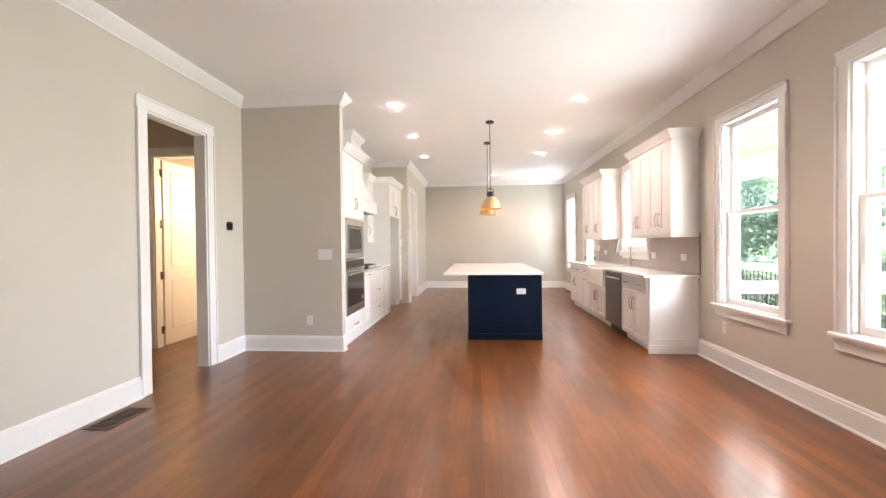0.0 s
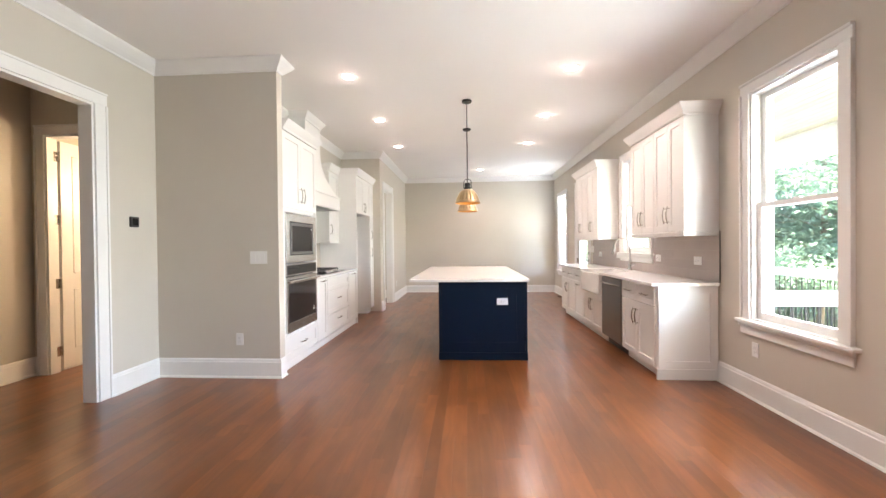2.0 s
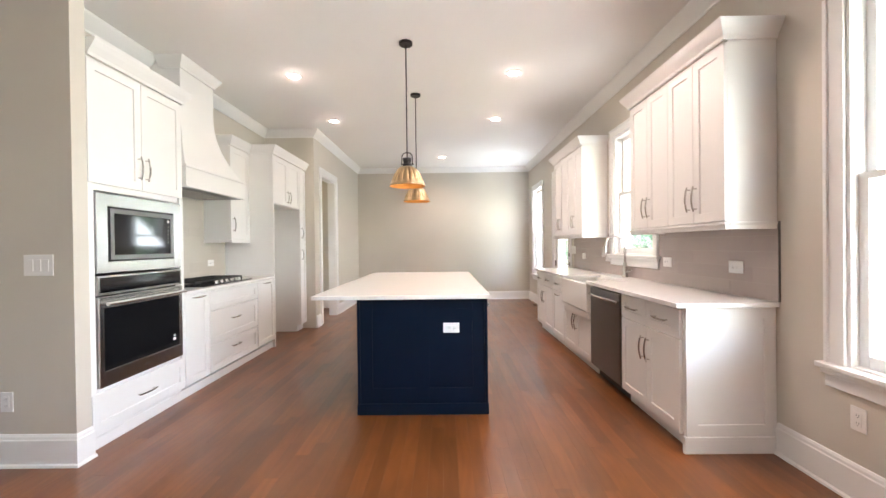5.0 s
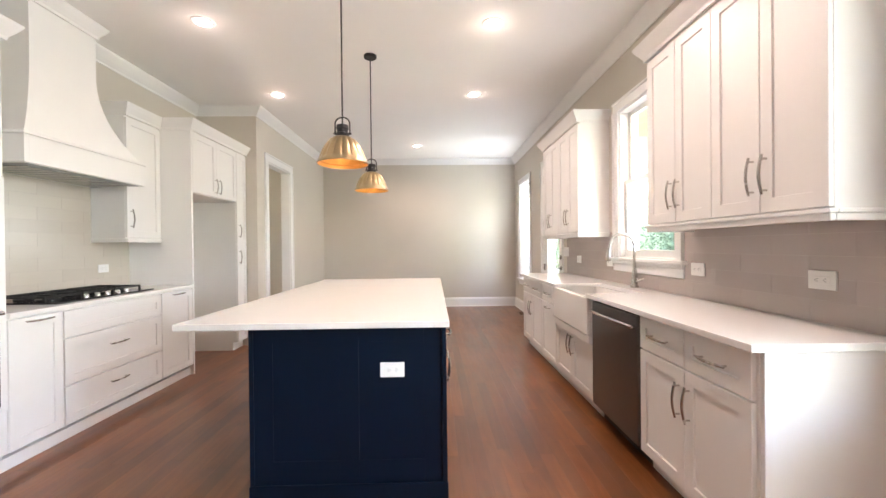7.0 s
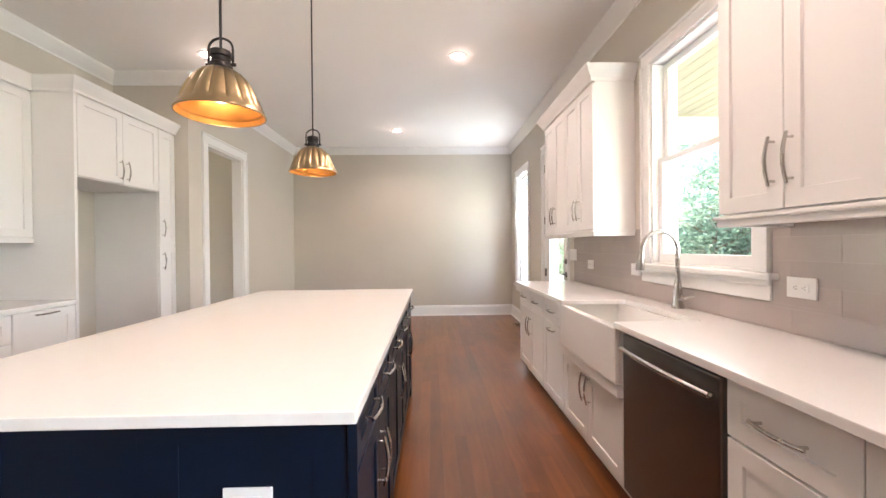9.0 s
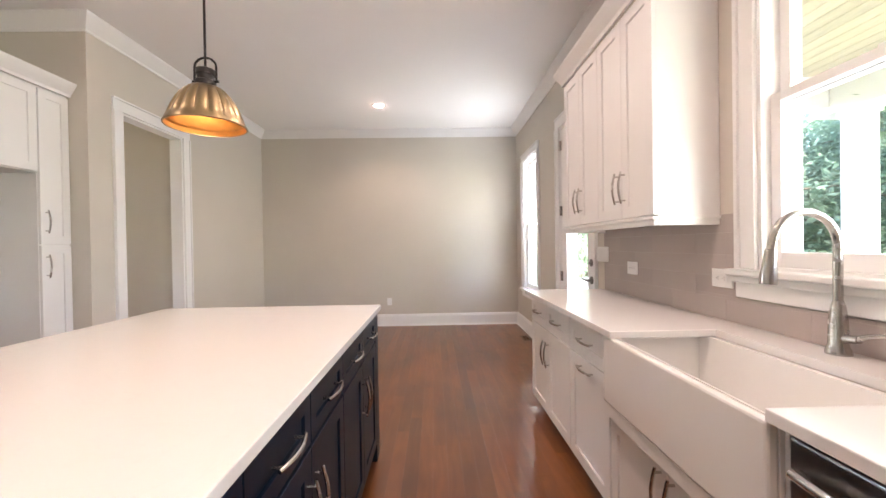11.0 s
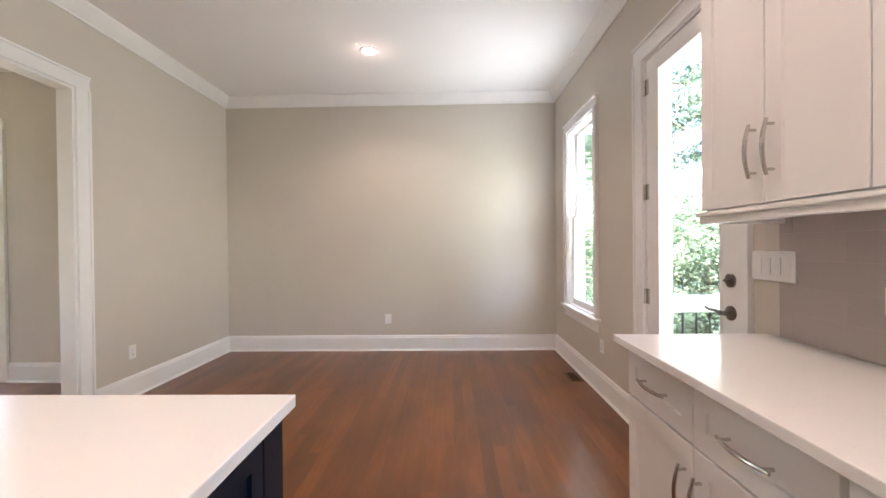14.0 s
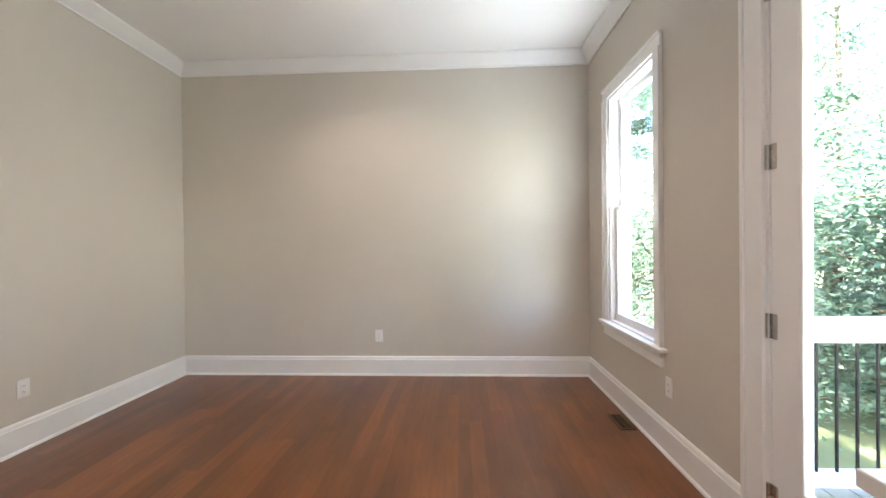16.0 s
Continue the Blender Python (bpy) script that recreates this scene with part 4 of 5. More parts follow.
def range_hood():
    h = thing("range_hood", (BX, 7.22, 1.85), "white curved range hood with a banded skirt", "range hood")
    y0, y1, xf = 6.70, 7.73, -1.58
    bm = bmesh.new()
    rings = []
    n = 14
    for k in range(n + 1):
        t = k / n
        z = 2.035 + (ZC - 0.001 - 2.035) * t
        s = (1 - min(t / 0.62, 1)) ** 2.2
        ya, yb, xx = 6.95 - (6.95 - y0 - 0.01) * s, 7.49 + (y1 - 0.01 - 7.49) * s, -1.79 + (xf - 0.012 + 1.79) * s
        rings.append([bm.verts.new(p) for p in ((BX + 0.001, ya, z), (xx, ya, z), (xx, yb, z), (BX + 0.001, yb, z))])
    for a, b in zip(rings, rings[1:]):
        for j in range(4):
            bm.faces.new((a[j], a[(j + 1) % 4], b[(j + 1) % 4], b[j]))
    bm.faces.new(rings[0])
    bm.faces.new(rings[-1])
    part("chimney", bm, CAB, h, smooth=True)
    cab_crown(h, [(BX + 0.1, 7.49), (-1.79, 7.49), (-1.79, 6.95), (BX + 0.1, 6.95)], ZC - 0.107)
    bm = bmesh.new()
    for q in (((BX + 0.001, y0, 1.85), (xf, y0 + 0.03, 2.03)), ((BX + 0.001, y1 - 0.03, 1.85), (xf, y1, 2.03)), ((xf - 0.03, y0 + 0.03, 1.85), (xf, y1 - 0.03, 2.03))):
        box(bm, *q, 0.001)
    part("skirt", bm, CAB, h)
    bm = bmesh.new()
    for z, o in ((2.03, 0.014), (2.042, 0.008), (1.85, 0.004)):
        box(bm, (BX + 0.001, y0 - o, z - 0.008), (xf + o, y1 + o, z + 0.006), 0.003)
    part("band", bm, CAB, h)
    bm = bmesh.new()
    box(bm, (BX + 0.01, y0 + 0.03, 1.838), (xf - 0.03, y1 - 0.03, 1.853))
    ln = part("liner", bm, DSTEEL, h, "dark stainless hood liner")
    for k in range(12):
        yy = y0 + 0.09 + k * 0.074
        part("filter_slat", boxes(((BX + 0.06, yy, 1.832), (xf - 0.08, yy + 0.045, 1.84))), STEEL, ln)
range_hood()


def cooktop():
    x0, x1, y0, y1, z = -2.02, -1.51, 6.83, 7.73, 0.915
    c = thing("gas_cooktop", (-1.77, 7.28, z), "black gas cooktop with cast iron grates and knobs", "cooktop")
    bm = boxes(((x0, y0, z), (x1, y1, z + 0.012)), bev=0.004)
    part("plate", bm, BGLASS, c)
    for j in range(3):
        a, b = y0 + 0.02 + j * 0.29, y0 + 0.30 + j * 0.29
        bm = bmesh.new()
        for xx in (x0 + 0.03, (x0 + x1) / 2 - 0.03, x1 - 0.11):
            box(bm, (xx - 0.006, a, z + 0.035), (xx + 0.006, b, z + 0.05), 0.002)
        for yy in (a + 0.006, (a + b) / 2, b - 0.006):
            box(bm, (x0 + 0.03, yy - 0.006, z + 0.036), (x1 - 0.11, yy + 0.006, z + 0.051), 0.002)
        for xx in (x0 + 0.03, x1 - 0.11):
            for yy in (a + 0.006, b - 0.006):
                box(bm, (xx - 0.006, yy - 0.006, z + 0.011), (xx + 0.006, yy + 0.006, z + 0.037))
        part("grate", bm, IRON, c)
    for yy, xx in ((y0 + 0.16, x0 + 0.12), (y0 + 0.16, x0 + 0.32), (y0 + 0.45, x0 + 0.2), (y1 - 0.16, x0 + 0.12), (y1 - 0.16, x0 + 0.32)):
        bm = bmesh.new()
        lathe(bm, [(0, 0.03), (0.034, 0.03), (0.036, 0.024), (0.05, 0.022), (0.05, 0.011)], (xx, yy, z), 16)
        part("burner", bm, IRON, c, smooth=True)
    for k in range(5):
        bm = bmesh.new()
        lathe(bm, [(0, 0.04), (0.014, 0.04), (0.018, 0.035), (0.02, 0.014), (0.024, 0.011)], (x1 - 0.05, y0 + 0.27 + k * 0.095, z), 14)
        part("knob", bm, STEEL, c, "stainless burner knob", smooth=True)
cooktop()

# ---- island ----
isl = thing("kitchen_island", (0.57, 7.36, 0), "navy blue kitchen island cabinet with drawers and doors", "kitchen island")
IX0, IX1, IY0, IY1 = 0.078, 1.04, 6.135, 8.605
part("body", boxes(((IX0 + 0.01, IY0 + 0.015, 0.09), (IX1, IY1, 0.884))), NAVY, isl)
bm = bmesh.new()
FE = Face("y", IY0 + 0.015, -1)
FE.box(bm, IX0, IX1 + 0.022, 0.0, 0.884, 0, 0.008)
part("end_panel", bm, NAVY, isl)
for u0, u1, v0, v1 in ((IX0, 0.19, 0, 0.884), (0.52, 0.62, 0, 0.884), (0.95, IX1 + 0.022, 0, 0.884), (0.19, 0.52, 0, 0.2), (0.62, 0.95, 0, 0.2), (0.19, 0.52, 0.80, 0.884), (0.62, 0.95, 0.80, 0.884)):
    bm = bmesh.new()
    FE.box(bm, u0, u1, v0, v1, 0.0081, 0.0112, 0.0004)
    part("stile" if v1 - v0 > 0.5 else "rail", bm, NAVY, isl)
bm = bmesh.new()
FE.box(bm, IX0 - 0.006, IX1 + 0.028, 0, 0.085, 0.0148, 0.026, 0.003)
FE.box(bm, IX0 - 0.002, IX0 + 0.02, 0.085, 0.884, 0.0148, 0.022, 0.002)
FE.box(bm, IX1 + 0.0, IX1 + 0.024, 0.085, 0.884, 0.0148, 0.022, 0.002)
part("base_trim", bm, NAVY, isl)
part("back_panel", boxes(((IX0, IY0 + 0.016, 0), (IX0 + 0.01, IY1, 0.884))), NAVY, isl)
part("toe_kick", boxes(((IX0 + 0.02, IY0 + 0.02, 0), (IX1 - 0.05, IY1, 0.09))), NAVY, isl)
FI = Face("x", IX1, 1)
for u0, u1 in ((6.155, 6.93), (6.93, 7.71), (7.71, 8.52)):
    m = (u0 + u1) / 2
    for a, b in ((u0, m), (m, u1)):
        front(isl, FI, a, b, 0.72, 0.875, "drawer_front", ((a + b) / 2, 0.80), NAVY, upright=False)
    front(isl, FI, u0, m, 0.105, 0.712, "door", (m - 0.035, 0.55), NAVY)
    front(isl, FI, m, u1, 0.105, 0.712, "door", (m + 0.035, 0.55), NAVY)
bm = bmesh.new()
FI.box(bm, 8.522, IY1 + 0.012, 0.0, 0.884, -0.3, 0.02, 0.002)
part("end_stile", bm, NAVY, isl)
solid("island_countertop", boxes(((-0.245, 6.05, 0.884), (1.078, 8.655, 0.915)), bev=0.003), QUARTZ, "thick white quartz island worktop overhanging on one side", "countertop")


# ---- lamps ----
def pendant(px, py):
    p = thing("pendant_light", (px, py, ZC), "ribbed brass dome pendant with black socket and rod", "pendant light", "pendants over the island")
    top = 2.006
    bm = bmesh.new()
    lathe(bm, [(0, -0.026), (0.056, -0.026), (0.062, -0.02), (0.062, -0.001), (0, -0.001)], (px, py, ZC), 28)
    part("canopy", bm, BLACK, p, smooth=True)
    bm = bmesh.new()
    tube(bm, [(px, py, top + 0.06), (px, py, ZC - 0.02)], 0.0055, 8)
    part("rod", bm, BLACK, p, smooth=True)
    bm = bmesh.new()
    lathe(bm, [(0, 0.078), (0.027, 0.078), (0.038, 0.073), (0.040, 0.050), (0.035, 0.047), (0.035, 0.026), (0.042, 0.021), (0.044, 0.001), (0.028, -0.004)], (px, py, top), 24)
    part("socket", bm, BLACK, p, smooth=True)
    bm = bmesh.new()
    pts = [(px + 0.048 * math.cos(a), py, top + 0.085 + 0.042 * math.sin(a)) for a in [math.pi * k / 10 for k in range(11)]]
    tube(bm, [(px + 0.048, py, top + 0.018)] + pts + [(px - 0.048, py, top + 0.018)], 0.0048, 8)
    for s in (-1, 1):
        tube(bm, [(px + s * 0.03, py, top + 0.02), (px + s * 0.058, py, top + 0.02)], 0.0065, 8)
    part("yoke", bm, BLACK, p, smooth=True)
    prof = [(0.041, 0.0), (0.060, -0.006), (0.082, -0.021), (0.103, -0.044), (0.121, -0.072), (0.136, -0.103), (0.148, -0.134), (0.1535, -0.152), (0.157, -0.157), (0.164, -0.178)]
    ribs = [0.0, 0.035, 0.06, 0.068, 0.068, 0.064, 0.056, 0.03, 0.0, 0.0]
    bm = bmesh.new()
    lathe(bm, prof, (px, py, top), 192, 16, ribs)
    shade = part("shade", bm, BRASS, p, "brushed brass ribbed dome", smooth=True)
    bm = bmesh.new()
    lathe(bm, [(r * 0.92 - 0.002 if k < 7 else r - 0.003 if k > 7 else r * 0.93, z - 0.004) for k, (r, z) in enumerate(prof)], (px, py, top), 64)
    part("lining", bm, GOLDIN, shade, "gold inner lining", smooth=True)
    bm = bmesh.new()
    lathe(bm, [(0.160, -0.182), (0.165, -0.182), (0.167, -0.179), (0.165, -0.175), (0.160, -0.175), (0.160, -0.182)], (px, py, top), 64)
    part("rim", bm, BRASS, shade, smooth=True)
    bm = bmesh.new()
    lathe(bm, [(0, -0.130), (0.022, -0.126), (0.031, -0.103), (0.026, -0.073), (0.014, -0.046), (0.014, -0.004)], (px, py, top), 16)
    b = part("bulb", bm, BULB, p, "glowing warm bulb", smooth=True)
    b.visible_shadow = False


for px, py in PENDANTS:
    pendant(px, py)


def downlight(px, py):
    d = thing("recessed_light", (px, py, ZC), "lit round white recessed ceiling light, the living room ones added", "ceiling light", "recessed ceiling lights")
    bm = bmesh.new()
    lathe(bm, [(0.062, -0.004), (0.075, -0.008), (0.088, -0.006), (0.09, -0.0005)], (px, py, ZC), 32)
    part("trim_ring", bm, PLAST, d, smooth=True)
    bm = bmesh.new()
    lathe(bm, [(0, -0.0035), (0.063, -0.0035), (0.063, -0.001)], (px, py, ZC), 32)
    b = part("diffuser", bm, CANGLOW, d, "glowing diffuser")


# includes the four added ones over the living room, out of view
for px, py in CANS:
    downlight(px, py)


# ---- plates, registers, thermostat ----
FT = Face("x", RX - 0.009, -1)


def plate(F, u, v, w, h, label, slots="outlet", gangs=1, name="outlet", wide=False):
    o = thing(name, F.p(u, v, 0), label, "outlet" if name == "outlet" else "light switch")
    bm = bmesh.new()
    F.box(bm, u - w / 2, u + w / 2, v - h / 2, v + h / 2, -0.008 if F is FT else 0.0005, 0.006, 0.002)
    part("plate", bm, PLAST, o)
    for g in range(gangs):
        cu = u + ((g - (gangs - 1) / 2) * 0.046 if not wide else 0)
        bm = bmesh.new()
        a, b = (0.034, 0.017) if wide else (0.017, 0.034)
        F.box(bm, cu - a, cu + a, v - b, v + b, 0.0055, 0.0085, 0.001)
        d = part("insert", bm, PLAST, o)
        if slots == "outlet":
            bm = bmesh.new()
            for s in (-1, 1):
                for k in (-1, 1):
                    if wide:
                        F.box(bm, cu + s * 0.019 - 0.004, cu + s * 0.019 + 0.004, v + k * 0.006 - 0.001, v + k * 0.006 + 0.001, 0.008, 0.0092)
                    else:
                        F.box(bm, cu + k * 0.006 - 0.001, cu + k * 0.006 + 0.001, v + s * 0.019 - 0.004, v + s * 0.019 + 0.004, 0.008, 0.0092)
                if wide:
                    F.box(bm, cu + s * 0.019 + 0.008, cu + s * 0.019 + 0.011, v - 0.002, v + 0.002, 0.008, 0.0092)
                else:
                    F.box(bm, cu - 0.002, cu + 0.002, v + s * 0.019 - 0.012, v + s * 0.019 - 0.009, 0.008, 0.0092)
            part("slots", bm, SLOT, d)


WALLOUT = "white duplex outlet on the greige wall"
plate(Face("y", FY, -1), 0.68, 0.39, 0.075, 0.118, WALLOUT)
plate(Face("x", LFX, 1), 11.02, 0.39, 0.075, 0.118, WALLOUT)
plate(Face("x", RX, -1), 11.05, 0.41, 0.075, 0.118, WALLOUT)
plate(Face("x", RX, -1), 5.08, 0.41, 0.075, 0.118, WALLOUT)
plate(Face("y", SY0, -1), -1.86, 0.38, 0.075, 0.118, WALLOUT)
plate(Face("y", SY0, -1), -1.655, 1.19, 0.175, 0.125, "white triple rocker switch plate on the stub wall", "none", 3, "light_switch")
plate(Face("y", IY0 + 0.007, -1), 0.79, 0.656, 0.122, 0.075, "white outlet set sideways in the navy island end", wide=True)
for u in (5.865, 6.69, 7.972, 8.79):
    plate(FT, u, 1.108, 0.128, 0.084, "white outlet set sideways in the tile backsplash", wide=True)
plate(FT, 9.255, 1.19, 0.21, 0.118, "white four-gang rocker switch plate beside the garden door", "none", 4, "light_switch")
plate(Face("x", BX + 0.009, 1), 7.88, 1.105, 0.118, 0.075, "white outlet set sideways in the tile backsplash", wide=True)

th = thing("thermostat", (LX, 5.20, 1.54), "small black rounded wall thermostat", "thermostat")
bm = bmesh.new()
Face("x", LX, 1).box(bm, 5.152, 5.248, 1.49, 1.59, 0.0005, 0.026, 0.0125)
part("case", bm, BLACK, th, smooth=True)
bm = bmesh.new()
Face("x", LX, 1).box(bm, 5.17, 5.23, 1.51, 1.57, 0.025, 0.0275, 0.001)
part("screen", bm, BGLASS, th)


def register(x0, x1, y0, y1):
    r = thing("floor_register", ((x0 + x1) / 2, (y0 + y1) / 2, 0), "bronze slotted floor register set in the wood floor", "floor vent", "floor registers")
    bm = bmesh.new()
    e = 0.022
    for q in (((x0, y0), (x0 + e, y1)), ((x1 - e, y0), (x1, y1)), ((x0 + e, y0), (x1 - e, y0 + e)), ((x0 + e, y1 - e), (x1 - e, y1))):
        box(bm, (*q[0], 0.0008), (*q[1], 0.006), 0.001)
    part("frame", bm, BRONZE, r)
    # flat dark plate in place of the shaded duct opening
    part("well_shade", boxes(((x0 + e, y0 + e, 0.0008), (x1 - e, y1 - e, 0.0015))), SLOT, r)
    n = int((y1 - y0 - 2 * e) / 0.018)
    for k in range(n):
        yy = y0 + e + (k + 0.5) * (y1 - y0 - 2 * e) / n
        part("slat", boxes(((x0 + e, yy - 0.003, 0.0015), (x1 - e, yy + 0.003, 0.005))), BRONZE, r)
    part("slat", boxes((((x0 + x1) / 2 - 0.004, y0 + e, 0.005), ((x0 + x1) / 2 + 0.004, y1 - e, 0.0058))), BRONZE, r)


register(-2.635, -2.43, 3.37, 3.75)
register(2.585, 2.695, 11.37, 11.62)


# ---- outside ----
def ground():
    bm = bmesh.new()
    n = 60
    grid = {}
    for i in range(n + 1):
        for j in range(n + 1):
            u, v = i / n * 2 - 1, j / n * 2 - 1
            x, y = 400 * u * abs(u) ** 1.5, 400 * v * abs(v) ** 1.5 + 8
            d = math.hypot(x, y - 8)
            z = -1.3 + 0.25 * noise.noise((x * 0.15, y * 0.15, 0)) + (max(d - 14, 0) * 0.02)
            grid[i, j] = bm.verts.new((x, y, z))
    for i in range(n):
        for j in range(n):
            bm.faces.new((grid[i, j], grid[i + 1, j], grid[i + 1, j + 1], grid[i, j + 1]))
    structure("ground", bm, GROUNDM, "leafy sloping woodland ground", "ground")
ground()

PX1, PY0, PY1, RY1 = 5.8, -2.0, 10.95, 10.3
dk = thing("porch_floor", (4.4, 5, -0.1), "grey board porch floor", "porch floor", kind="structure")
for k in range(20):
    x = RX + T + 0.01 + k * 0.144
    part("plank", boxes(((x, PY0, -0.14), (x + 0.138, PY1, -0.10)), bev=0.003), DECK, dk)
part("skirt", boxes(((RX + T, PY0, -1.4), (PX1, PY1, -0.145))), PORCHPAINT, dk)
pr = thing("porch_roof", (4.4, 4, 2.9), "tongue-and-groove board porch ceiling with white beams", "porch roof", kind="structure")
for k in range(20):
    x = RX + T + 0.005 + k * 0.139
    part("plank", boxes(((x, PY0, 2.93), (x + 0.133, RY1, 2.95)), bev=0.003), PORCHWOOD, pr)
part("deck", boxes(((RX + T, PY0, 2.955), (PX1 + 0.3, RY1 + 0.1, 3.3))), SIDING, pr)
for lo, hi in (((5.44, PY0, 2.55), (5.76, RY1, 2.93)), ((RX + T + 0.01, RY1 - 0.2, 2.62), (5.44, RY1, 2.93))):
    part("beam", boxes((lo, hi), bev=0.006), PORCHPAINT, pr)


def post(x, y, w=0.2):
    p = thing("porch_post", (x, y, -0.1), "square white porch post with base and cap", "post", "porch posts")
    part("shaft", boxes(((x - w / 2, y - w / 2, -0.1), (x + w / 2, y + w / 2, 2.93)), bev=0.004), PORCHPAINT, p)
    part("base", boxes(((x - w / 2 - 0.02, y - w / 2 - 0.02, -0.1), (x + w / 2 + 0.02, y + w / 2 + 0.02, 0.08)), bev=0.004), PORCHPAINT, p)
    part("cap", boxes(((x - w / 2 - 0.02, y - w / 2 - 0.02, 2.5), (x + w / 2 + 0.02, y + w / 2 + 0.02, 2.56)), bev=0.004), PORCHPAINT, p)


def railing(F, u0, u1, z=-0.1):
    r = thing("porch_railing", F.p((u0 + u1) / 2, z, 0), "white porch railing with thin black balusters", "railing", "porch railings")
    bm = bmesh.new()
    F.box(bm, u0, u1, z + 0.84, z + 0.965, -0.05, 0.05, 0.006)
    part("top_rail", bm, PORCHPAINT, r)
    bm = bmesh.new()
    F.box(bm, u0, u1, z + 0.06, z + 0.13, -0.035, 0.035, 0.004)
    part("bottom_rail", bm, PORCHPAINT, r)
    n = int((u1 - u0) / 0.105)
    for k in range(n):
        u = u0 + (k + 0.5) * (u1 - u0) / n
        bm = bmesh.new()
        tube(bm, [F.p(u, z + 0.12, 0), F.p(u, z + 0.85, 0)], 0.009, 6)
        part("baluster", bm, BLACK, r)


for py in (1.863, 4.563, 7.263, 9.963):
    post(5.6, py, 0.19)
railing(Face("y", PY1 - 0.1, 1), RX + T + 0.02, PX1 - 0.08)
railing(Face("y", 5.3, 1), RX + T + 0.02, 5.5)
railing(Face("x", 5.6, 1), 7.36, 9.866)
railing(Face("x", 5.6, 1), 10.06, PY1 - 0.16)
railing(Face("x", 5.6, 1), 4.66, 7.166)


def tree_meshes(seed, height, spread, low=0.12):
    """Trunk with limbs, and a crown of small leaves gathered in clumps along the limbs."""
    rnd = random.Random(seed)
    tb = bmesh.new()
    lean = (rnd.uniform(-0.6, 0.6), rnd.uniform(-0.6, 0.6))
    def spine(t):
        return Vector((lean[0] * t * t, lean[1] * t * t + 0.15 * math.sin(3 * t + seed), height * t))
    tube(tb, [spine(k / 8) for k in range(9)], [0.11 * (1 - 0.85 * k / 8) * height / 10 for k in range(9)], 8)
    clumps = []
    for k in range(34):
        t = low + (0.98 - low) * (k / 33)
        a = k * 2.4 + rnd.uniform(-0.5, 0.5)
        ln = spread * (0.5 + 0.5 * math.sin(math.pi * min(t * 1.15, 1))) * rnd.uniform(0.55, 1.1)
        b = spine(t)
        e = b + Vector((math.cos(a) * ln, math.sin(a) * ln, ln * rnd.uniform(0.05, 0.5)))
        mid = (b + e) / 2 + Vector((0, 0, 0.12 * ln))
        tube(tb, [b, mid, e], [0.026, 0.016, 0.007], 5)
        for q in (0.45, 0.65, 0.85, 1.0):
            clumps.append((b.lerp(e, q) + Vector((0, 0, 0.1)), 0.32 + 0.34 * rnd.random()))
    vs, fs = [], []
    for cpt, rad in clumps:
        for _ in range(130 if height < 5 else 260):
            d = Vector((rnd.gauss(0, 1), rnd.gauss(0, 1), rnd.gauss(0, 0.55))) * rad * 0.75
            o = cpt + d
            s = rnd.uniform(0.03, 0.062) * (0.85 if height < 5 else 1.15)
            ax = Vector((rnd.gauss(0, 1), rnd.gauss(0, 1), rnd.gauss(0, 0.5))).normalized()
            bx = ax.cross(Vector((rnd.gauss(0, 0.5), rnd.gauss(0, 0.5), 1))).normalized()
            nrm = ax.cross(bx)
            i = len(vs)
            vs += [tuple(o - ax * s), tuple(o + bx * s * 0.55 + nrm * s * 0.15), tuple(o + ax * s), tuple(o - bx * s * 0.55 + nrm * s * 0.15)]
            fs.append((i, i + 1, i + 2, i + 3))
    crown = bpy.data.meshes.new("crown")
    crown.from_pydata(vs, [], fs)
    crown.materials.append(LEAF)
    return finish(tb, "trunk", BARK, smooth=True), crown


KINDS = [tree_meshes(s, h, w) for s, h, w in ((1, 11.0, 2.6), (2, 8.0, 2.3), (3, 13.0, 3.0))] + [tree_meshes(4, 3.6, 2.3, 0.04)]
TREE_LABELS = ["tall leafy green deciduous tree", "leafy green deciduous tree beyond the porch", "very tall leafy green deciduous tree", "low bushy green shrub"]
rnd = random.Random(7)
spots = [(8.5, 9.0), (9.0, 11.7), (4.9, 20.5), (11.5, 10.0), (12.0, 15.0), (10.5, 18.5), (14.5, 12.5), (15.0, 18.0), (13.5, 22.0), (18.5, 15.5), (18.0, 22.0), (7.0, 19.5),
         (10.0, 24.5), (16.0, 27.0), (21.5, 19.5), (12.5, 6.5), (16.5, 8.0), (21.0, 11.5), (6.8, 27.0), (23.0, 26.0), (8.4, 18.4), (26.0, 15.0), (9.0, 29.0), (4.6, 22.5),
         (9.2, 14.0), (7.4, 13.9), (7.6, 16.2), (11.0, 16.8), (5.4, 17.2), (8.8, 19.0), (12.5, 8.2), (13.5, 14.2), (5.2, 16.4), (3.2, 19.0)]
for k, (tx, ty) in enumerate(spots):
    i = 3 if k >= 24 else k % 3
    s = rnd.uniform(0.85, 1.15)
    base = thing("tree", (tx, ty, -1.35), TREE_LABELS[i], "tree", "garden trees")
    base.rotation_euler = (0, 0, rnd.uniform(0, 6.28))
    base.scale = (s, s, s)
    for nm, me in zip(("trunk", "crown"), KINDS[i]):
        o = new(nm, me)
        o.parent = base


# ---- small pieces: floor planks and tiles ----
floor = structure("floor", boxes(((-5.2, BACK - 0.15, -0.15), (RX + T, FY + T, -0.012))), GAP, "red-brown stained oak strip floor boards", "floor")


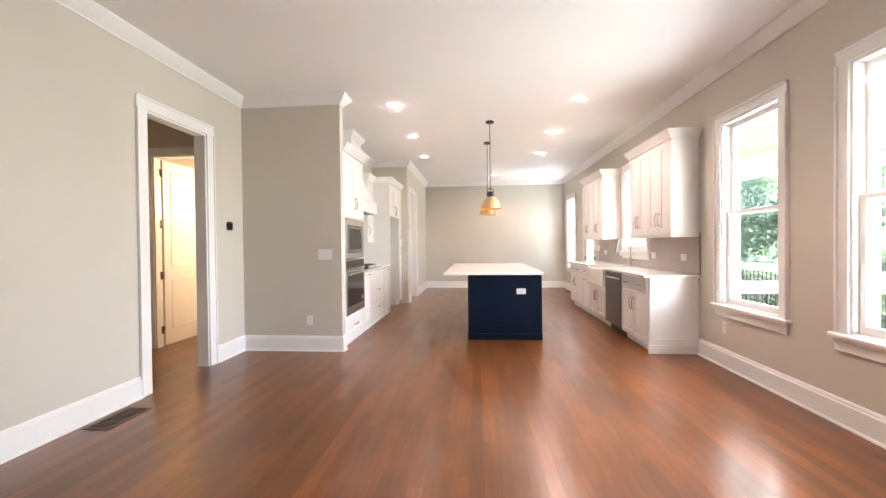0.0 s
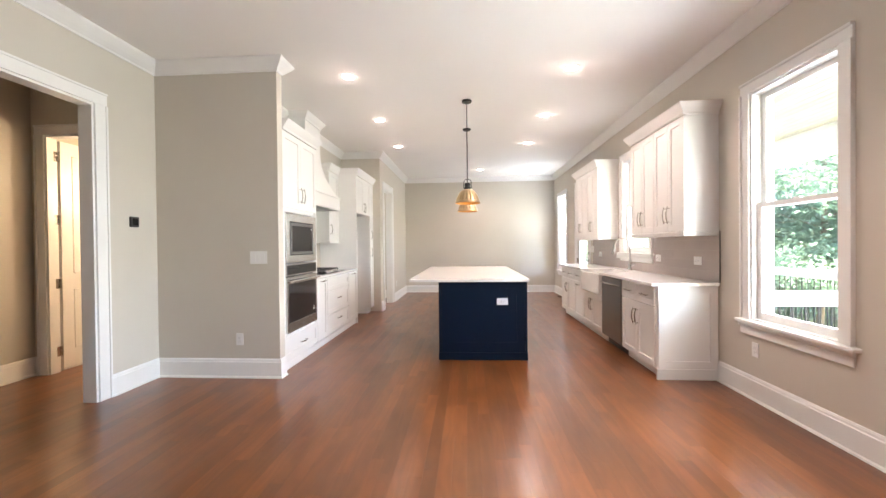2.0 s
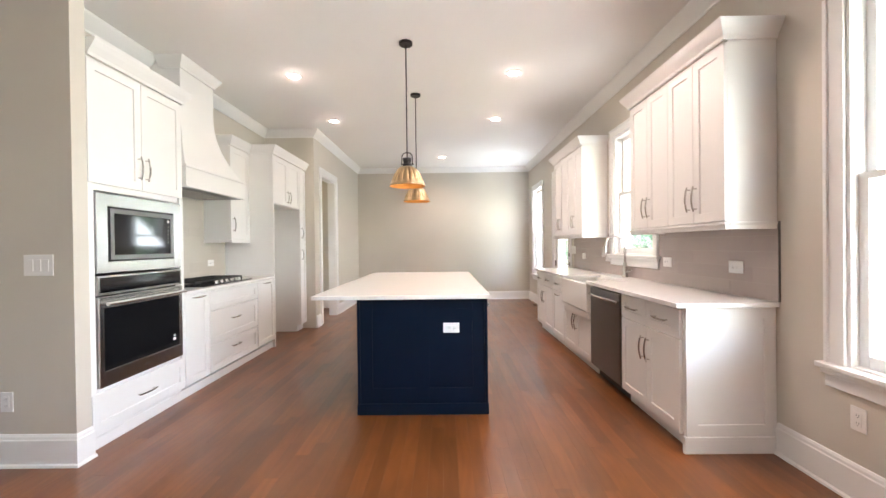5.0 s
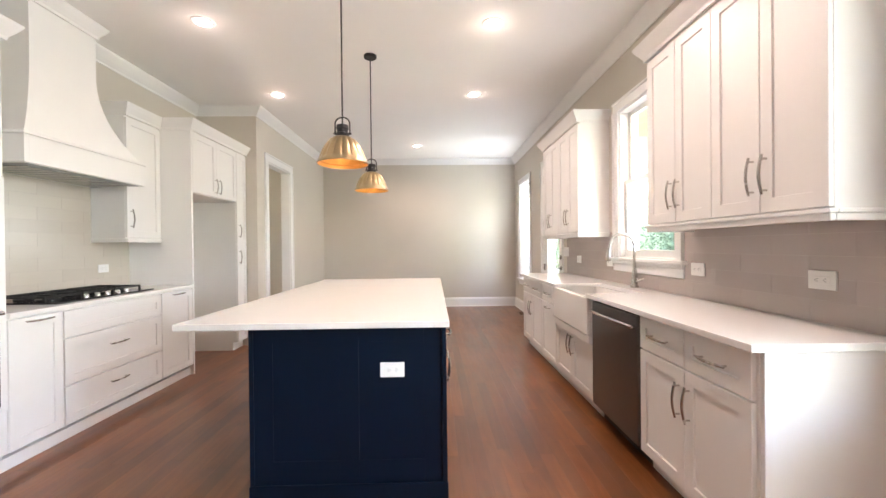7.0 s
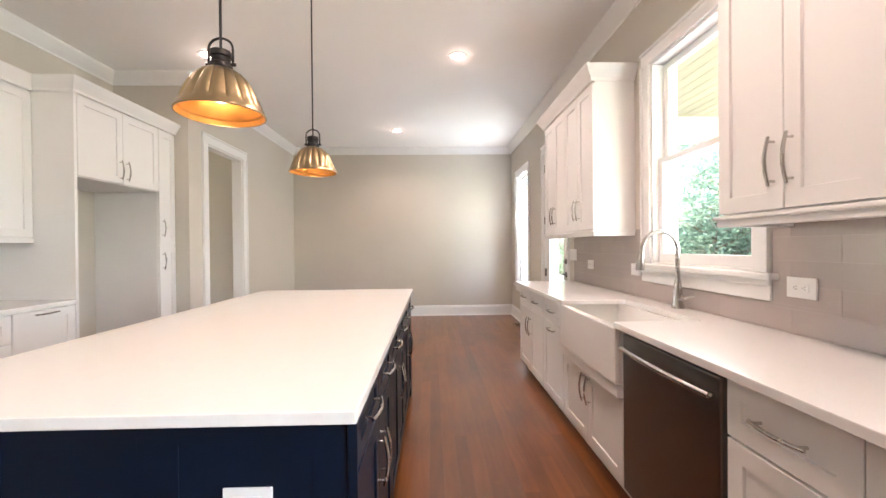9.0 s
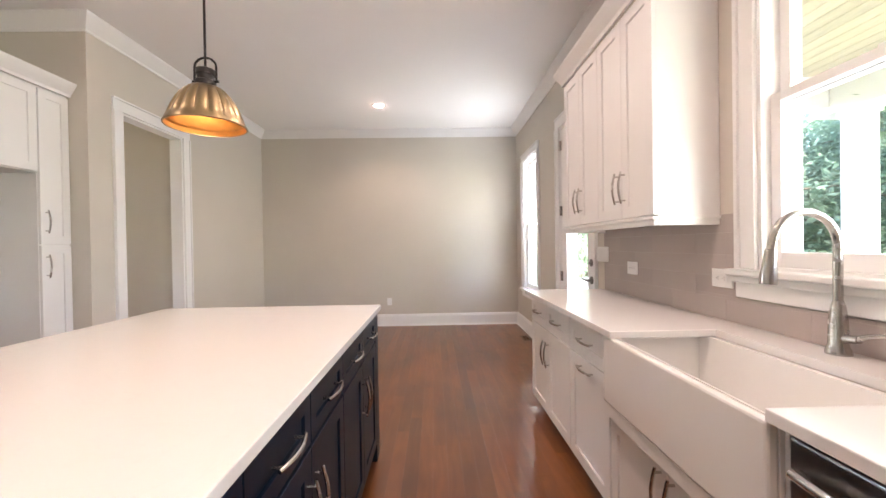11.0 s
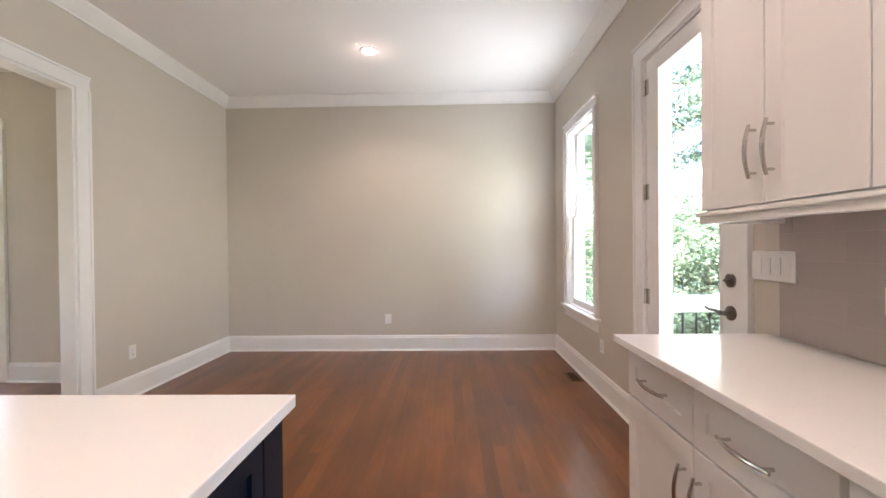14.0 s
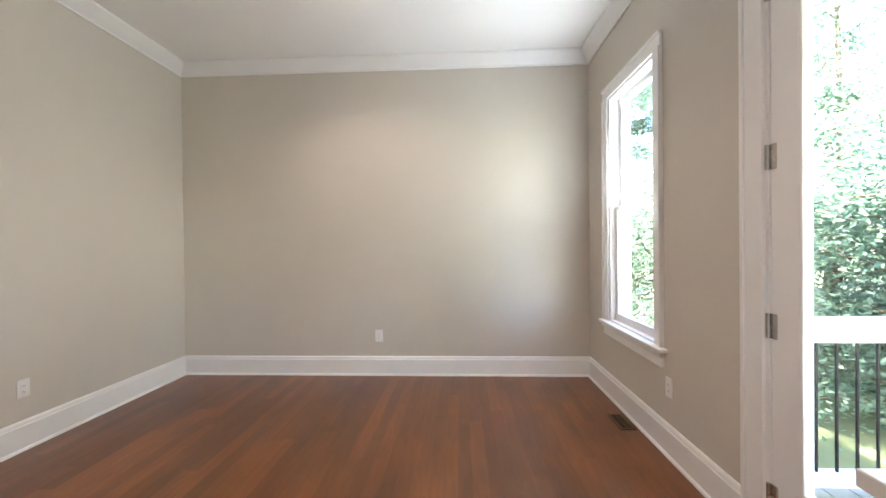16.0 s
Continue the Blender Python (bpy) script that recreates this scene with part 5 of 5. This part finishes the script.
def plank_mesh(length, w):
    bm = bmesh.new()
    g = 0.0001
    box(bm, (g, g, -0.012), (w - g, length - g, 0.0))
    top = [e for e in bm.edges if all(v.co.z > -0.001 for v in e.verts)]
    bmesh.ops.bevel(bm, geom=top, offset=0.0002, segments=1, affect="EDGES")
    return finish(bm, "plank", FLOOR)


PW = 0.083
LENGTHS = (0.9, 1.2, 1.5, 1.8)
MESHES = {ln: plank_mesh(ln, PW) for ln in LENGTHS}
rest = {"v": [], "f": []}
rnd = random.Random(11)
count = 0
x = -5.0
while x < RX - 0.001:
    y = BACK - 0.1 - rnd.uniform(0, 1.2)
    while y < FY:
        ln = rnd.choice(LENGTHS)
        near = -1.3 < x < 2.3 and 1.2 < y < 12 and not (0.0 < x < 0.98 and 6.0 < y < 7.3)
        if near and count < 300 and not (x < -0.2 and y > 5.0):
            o = new("plank", MESHES[ln])
            o.parent = floor
            o.location = (x, y, 0)
            count += 1
        else:
            i = len(rest["v"])
            g = 0.0003
            x0, x1, y0, y1 = x + g, x + PW - g, y + g, y + ln - g
            rest["v"] += [(x0, y0, -0.012), (x1, y0, -0.012), (x1, y1, -0.012), (x0, y1, -0.012), (x0, y0, 0), (x1, y0, 0), (x1, y1, 0), (x0, y1, 0)]
            rest["f"] += [tuple(i + q for q in f) for f in ((4, 5, 6, 7), (0, 1, 5, 4), (1, 2, 6, 5), (2, 3, 7, 6), (3, 0, 4, 7))]
        y += ln
    x += PW
me = bpy.data.meshes.new("planks")
me.from_pydata(rest["v"], [], rest["f"])
me.materials.append(FLOOR)
o = new("planks", me)
o.parent = floor
tagged(o, kind="stuff")


def tiled(name, F, u0, u1, v0, v1, tw, th_, material, label, cut=()):
    """Running-bond wall tiles, each a piece, on a grout bed."""
    bm = bmesh.new()
    if cut:
        p, q, r, _ = cut[0]
        F.box(bm, u0, u1, v0, r, 0.0003, 0.0072)
        F.box(bm, u0, p, r, v1, 0.0003, 0.0072)
        F.box(bm, q, u1, r, v1, 0.0003, 0.0072)
    else:
        F.box(bm, u0, u1, v0, v1, 0.0003, 0.0072)
    bed = tagged(new(name, finish(bm, name, GROUT)), label, "backsplash", kind="structure")
    row, v = 0, v0
    while v < v1 - 0.004:
        u = u0 - (tw / 2 if row % 2 else 0)
        while u < u1 - 0.004:
            a, b, c, d = max(u, u0), min(u + tw, u1), v, min(v + th_, v1)
            pieces = [(a, b, c, d)]
            for p, q, r, s in cut:
                nxt = []
                for a, b, c, d in pieces:
                    if b <= p or a >= q or d <= r or c >= s:
                        nxt.append((a, b, c, d))
                        continue
                    if c < r:
                        nxt.append((a, b, c, r))
                    if a < p:
                        nxt.append((a, p, max(c, r), d))
                    if b > q:
                        nxt.append((q, b, max(c, r), d))
                pieces = nxt
            for a, b, c, d in pieces:
                if b - a > 0.006 and d - c > 0.006:
                    bm = bmesh.new()
                    F.box(bm, a + 0.0008, b - 0.0008, c + 0.0008, d - 0.0008, 0.002, 0.0085)
                    part("tile", bm, material, bed)
            u += tw
        v += th_
        row += 1
    return bed


tiled("backsplash_east", Face("x", RX, -1), 5.525, 9.23, 0.916, 1.40, 0.405, 0.1, TILE_R, "glossy greige tile backsplash behind the sink", cut=((6.83, 7.885, 1.03, 2.0),))
tiled("backsplash_west", Face("x", BX, 1), 6.47, 8.198, 0.916, 1.84, 0.405, 0.1, TILE_L, "glossy beige tile backsplash behind the cooktop")
structure("tile_edge_trim", boxes(((RX - 0.012, 5.519, 0.916), (RX - 0.0005, 5.524, 1.40))), PEWTER, "thin dark metal tile edge", "trim")
